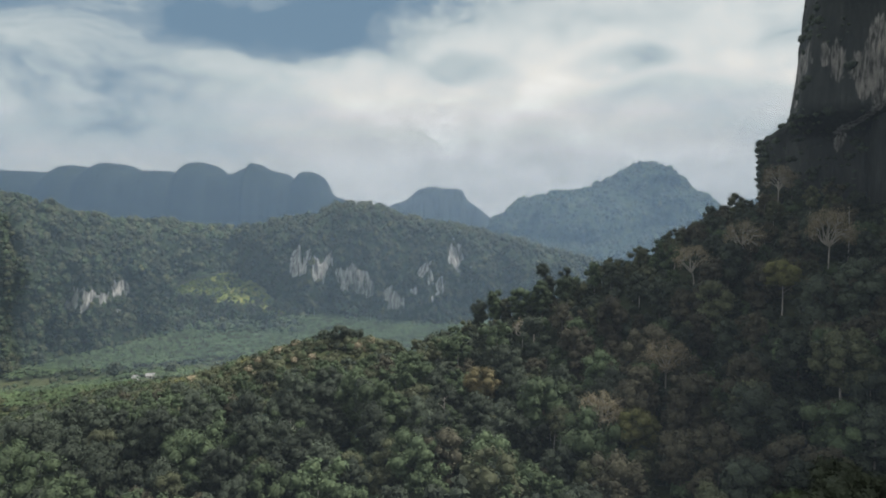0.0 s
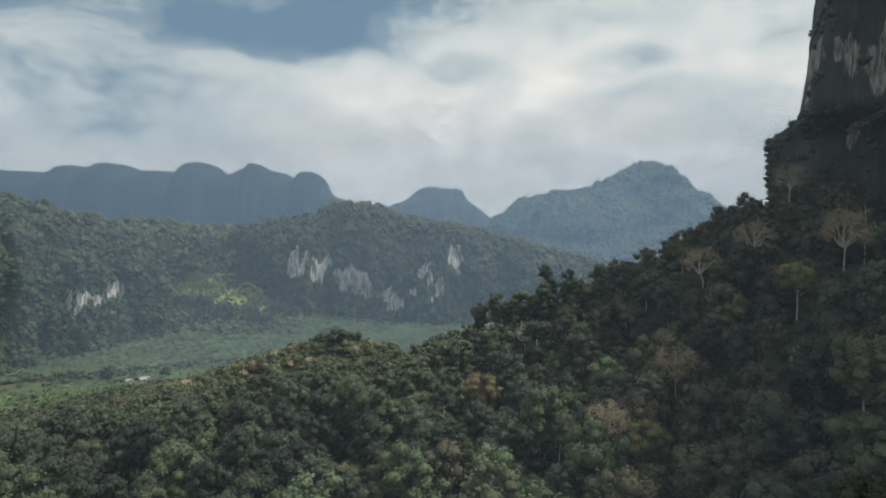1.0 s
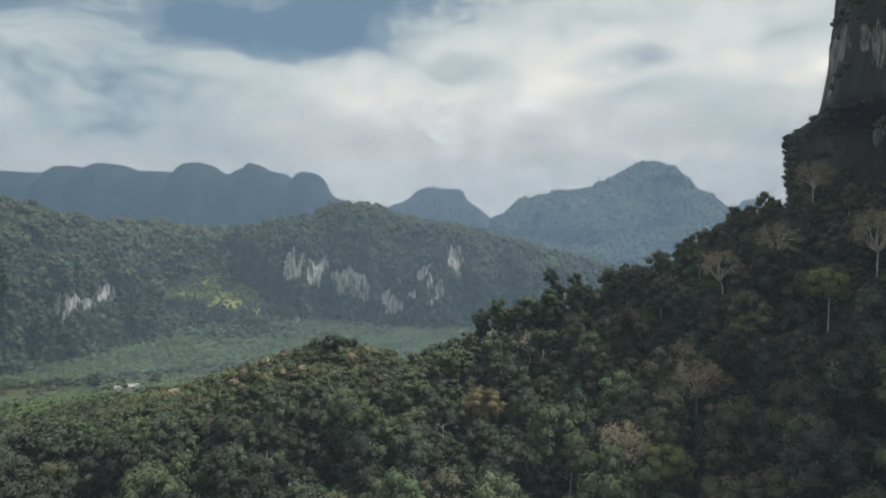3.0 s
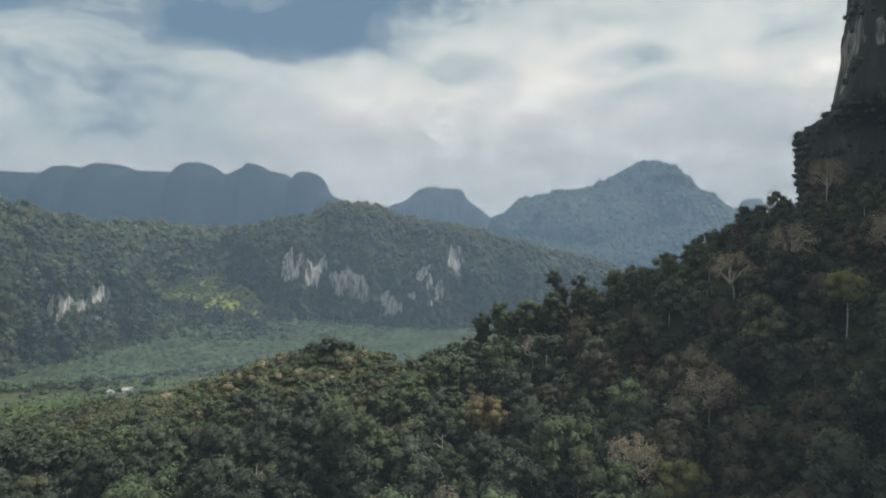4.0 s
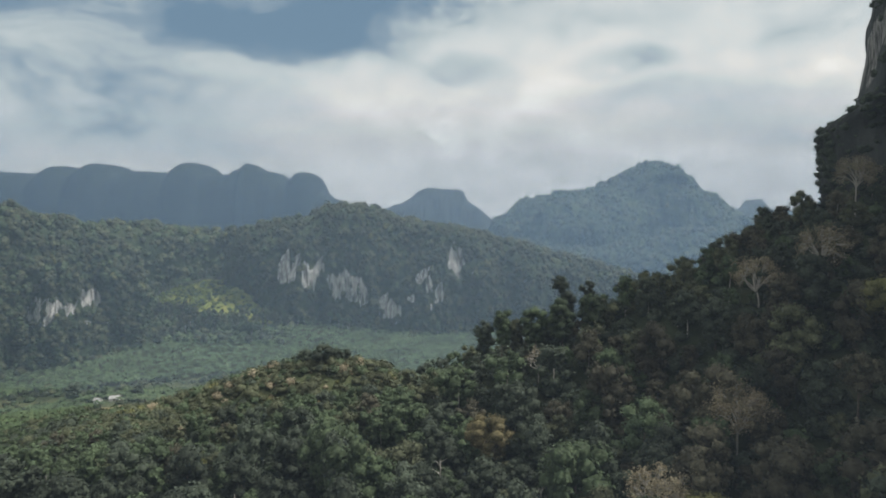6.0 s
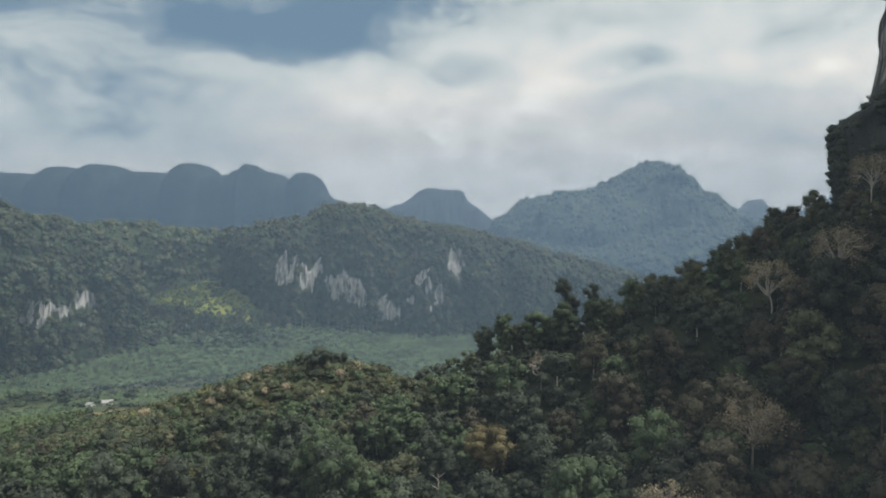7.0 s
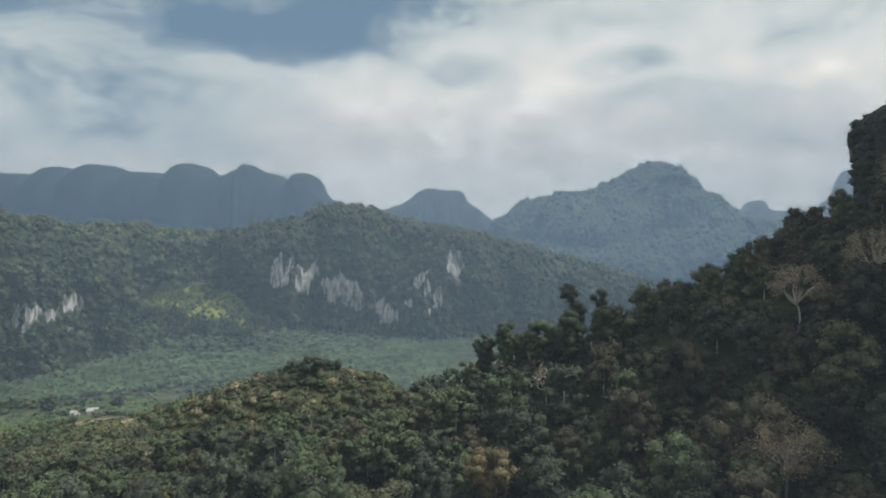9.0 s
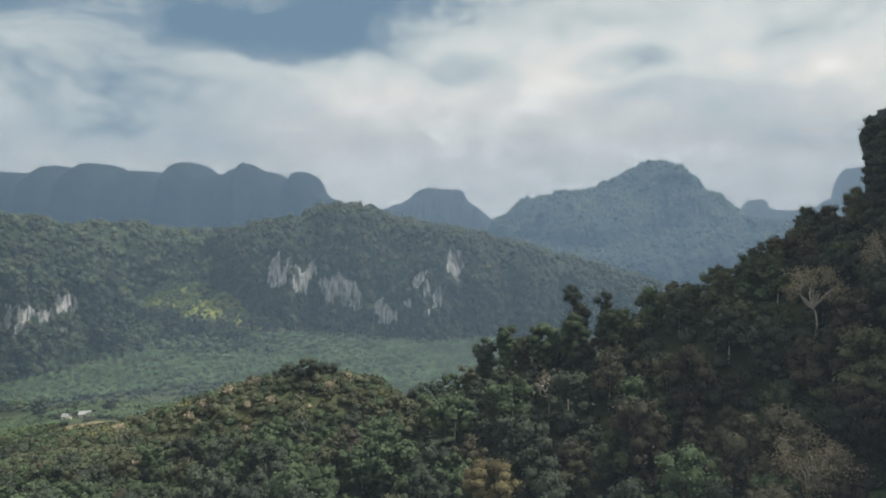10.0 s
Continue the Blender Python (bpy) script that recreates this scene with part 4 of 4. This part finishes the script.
# tall pale-stemmed trees along the foot of the hills
belt = [proto_tree(rng, rng.uniform(2.6, 4.2), rng.uniform(3.0, 5.5), rng.uniform(13, 20), 7, 110, 0.95) for _ in range(6)]
bsp = []
for k in range(330):
    t = rng.uniform(0, 1)
    x = -300 + 330 * t + rng.normal(0, 5)
    y = 715 + 75 * min(1, t * 1.9) + rng.normal(0, 7) - 14 * (t > 0.55)
    bsp.append((x, y, stand(x, y) - 0.3, rng.uniform(0.6, 1.05), rng.uniform(0, 360), int(rng.integers(0, 6)), int(rng.choice([0, 1, 2], p=[0.15, 0.45, 0.4]))))
for k in range(130):
    x = rng.uniform(-350, -190)
    y = 742 - 0.35 * (x + 262) + rng.normal(0, 5)
    bsp.append((x, y, stand(x, y) - 0.5, rng.uniform(0.7, 1.15), rng.uniform(0, 360), int(rng.integers(0, 6)), int(rng.choice([0, 1, 2], p=[0.2, 0.45, 0.35]))))
for k in range(150):
    q = rng.uniform(-0.5, 3.4)
    x, y = -262 + math.cos(q) * rng.uniform(78, 96), 790 - 0.35 * math.cos(q) * 80 + math.sin(q) * rng.uniform(34, 46)
    bsp.append((x, y, stand(x, y) - 0.5, rng.uniform(0.4, 0.75), rng.uniform(0, 360), int(rng.integers(0, 6)), int(rng.choice([0, 1, 2], p=[0.2, 0.45, 0.35]))))
scatter("forest_edge", "tall pale-stemmed trees along the foot of the hills", "forest", belt, bsp, TINTS)


# ---- tower of rock ----
def tower():
    na, nz = 150, 90
    a = np.linspace(0, 2 * math.pi, na, endpoint=False)
    z = np.linspace(70, 350, nz)
    A, Zt = np.meshgrid(a, z, indexing="ij")
    half = soft_interp(Zt, (70, 150, 166, 179, 183, 186, 192, 212, 222, 236, 262, 320, 345, 351), (66, 57.3, 57.7, 59.4, 55.5, 53.7, 52.6, 50.4, 50.4, 48.2, 46, 38, 22, 2), 1.5)
    k = smooth((Zt - 178) / 12)
    tip = np.clip((351 - Zt) / 60, 0.02, 1) ** 0.5
    ca, sa = np.cos(A), np.sin(A)
    box_r = (np.abs(ca) ** 4 + np.abs(sa) ** 4) ** -0.25
    across, along = half * box_r * ca, np.where(sa < 0, 30 - 7 * k, 70) * tip * box_r * sa
    # turned towards the line of sight, to fit its outline in the camera's view
    c, s = math.cos(radians(28)), math.sin(radians(28))
    P = np.stack([220 - 6 * k + across * c + along * s, 308 - 26 * k - across * s + along * c, Zt], -1).reshape(-1, 3)
    out = np.stack([box_r * ca * c + box_r * sa * s, -box_r * ca * s + box_r * sa * c], -1).reshape(-1, 2)
    out /= np.linalg.norm(out, axis=1)[:, None]
    n = 2.6 * fbm(P * (1 / 20, 1 / 20, 1 / 45), 4, 51) + 1.0 * fbm(P * (1 / 5, 1 / 5, 1 / 18), 3, 57)
    P[:, :2] += n[:, None] * out
    i = np.arange(na * nz).reshape(na, nz)
    j = np.roll(i, -1, axis=0)
    F = np.stack([i[:, :-1], j[:, :-1], j[:, 1:], i[:, 1:]], -1).reshape(-1, 4)
    C = P[F].mean(1)
    front = C[:, 1] < 350
    bare = bareness(C, TOWER_ROCKS) > -0.1
    me = make_mesh("rock_tower", P, [F], [SHADED_TOWER_CLIFF])
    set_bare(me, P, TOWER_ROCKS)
    tagged(new("rock_tower", me), "sheer dark limestone tower with a pale bare streaked face toned down for shade", "cliff", kind="structure")
    r_ = np.random.default_rng(61)
    idx = np.nonzero(front & ~bare & (fbm(C / 14, 3, 63) > -0.35))[0]
    keep = np.where(C[idx, 2] < 188, 1.0, 0.25)
    idx = idx[r_.uniform(size=len(idx)) < keep * min(1, 2600 / keep.sum())]
    shrubs = [low_bush(r_) for _ in range(5)]
    sp = [(*(C[k] - (0, 0, 1.6)), r_.choice((0.3, 0.45, 0.6, 1.1)) * r_.uniform(0.8, 1.2), r_.uniform(0, 360), int(r_.integers(0, 5)), 0) for k in idx]
    scatter("cliff_shrubs", "dark shrubs rooted in the cracks of the limestone tower", "shrub", shrubs, sp, TINTS)


TOWER_ROCKS = [(168.5, 212, 4, 7), (173, 210, 5, 10), (178, 208, 5, 15), (183, 205, 4.5, 19), (184.5, 192, 2.6, 13)]
tower()


# ---- huts ----
def box(x0, x1, y0, y1, z0, z1):
    v = np.array([(x, y, z) for x in (x0, x1) for y in (y0, y1) for z in (z0, z1)], float)
    return v, np.array([(0, 1, 3, 2), (4, 6, 7, 5), (0, 4, 5, 1), (2, 3, 7, 6), (0, 2, 6, 4), (1, 5, 7, 3)])


def hut(x, y, w, d, turn):
    root = new("hut")
    s = Soup()
    s.add(*box(-w / 2, w / 2, -d / 2, d / 2, -0.5, 2.6))
    part("wall", s.mesh("wall", [PLASTER], False), root)
    for sg in (-1, 1):
        r = Soup()
        e = 0.5
        v = np.array([(-w / 2 - e, sg * (d / 2 + e), 2.4), (w / 2 + e, sg * (d / 2 + e), 2.4), (w / 2 + e, 0, 4.0), (-w / 2 - e, 0, 4.0)])
        v = np.concatenate([v, v + (0, 0, 0.08)])
        r.add(v, np.array([(0, 1, 2, 3), (7, 6, 5, 4), (0, 4, 5, 1), (1, 5, 6, 2), (2, 6, 7, 3), (3, 7, 4, 0)]))
        part("roof", r.mesh("roof", [TIN], False), root)
    door = Soup()
    door.add(*box(-0.45, 0.45, -d / 2 - 0.05, -d / 2 + 0.02, 0, 2.0))
    part("door", door.mesh("door", [BARK], False), root)
    root.matrix_basis = pose(x, y, stand(x, y), 0, 0, turn)
    return tagged(root, "small farm hut with a pale tin roof at the plantation edge", "hut", "huts at the plantation")


hut(-236, 503, 6.5, 4.5, 15)
hut(-246, 499, 4.5, 4, -20)

# ---- flat tinted sheets that stand in for haze ----
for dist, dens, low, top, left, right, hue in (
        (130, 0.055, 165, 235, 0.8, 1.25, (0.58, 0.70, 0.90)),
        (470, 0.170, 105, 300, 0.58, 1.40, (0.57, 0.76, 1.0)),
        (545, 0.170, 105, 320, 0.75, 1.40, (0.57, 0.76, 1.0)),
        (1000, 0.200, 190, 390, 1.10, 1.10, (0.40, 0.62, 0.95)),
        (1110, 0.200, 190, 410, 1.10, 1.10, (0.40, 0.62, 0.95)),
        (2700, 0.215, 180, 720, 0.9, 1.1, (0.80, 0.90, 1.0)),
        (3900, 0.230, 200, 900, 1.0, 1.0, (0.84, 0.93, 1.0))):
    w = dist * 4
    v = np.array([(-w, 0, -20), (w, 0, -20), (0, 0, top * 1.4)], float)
    ob = new("haze", make_mesh("haze", v, [np.array([(0, 1, 2)])], [mat_haze_sheet("haze", dens, hue, low, top, dist * 0.7, left, right)]))
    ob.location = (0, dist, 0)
    tagged(ob, "flat tinted sheet standing in for bluish valley haze", "haze", kind="structure")
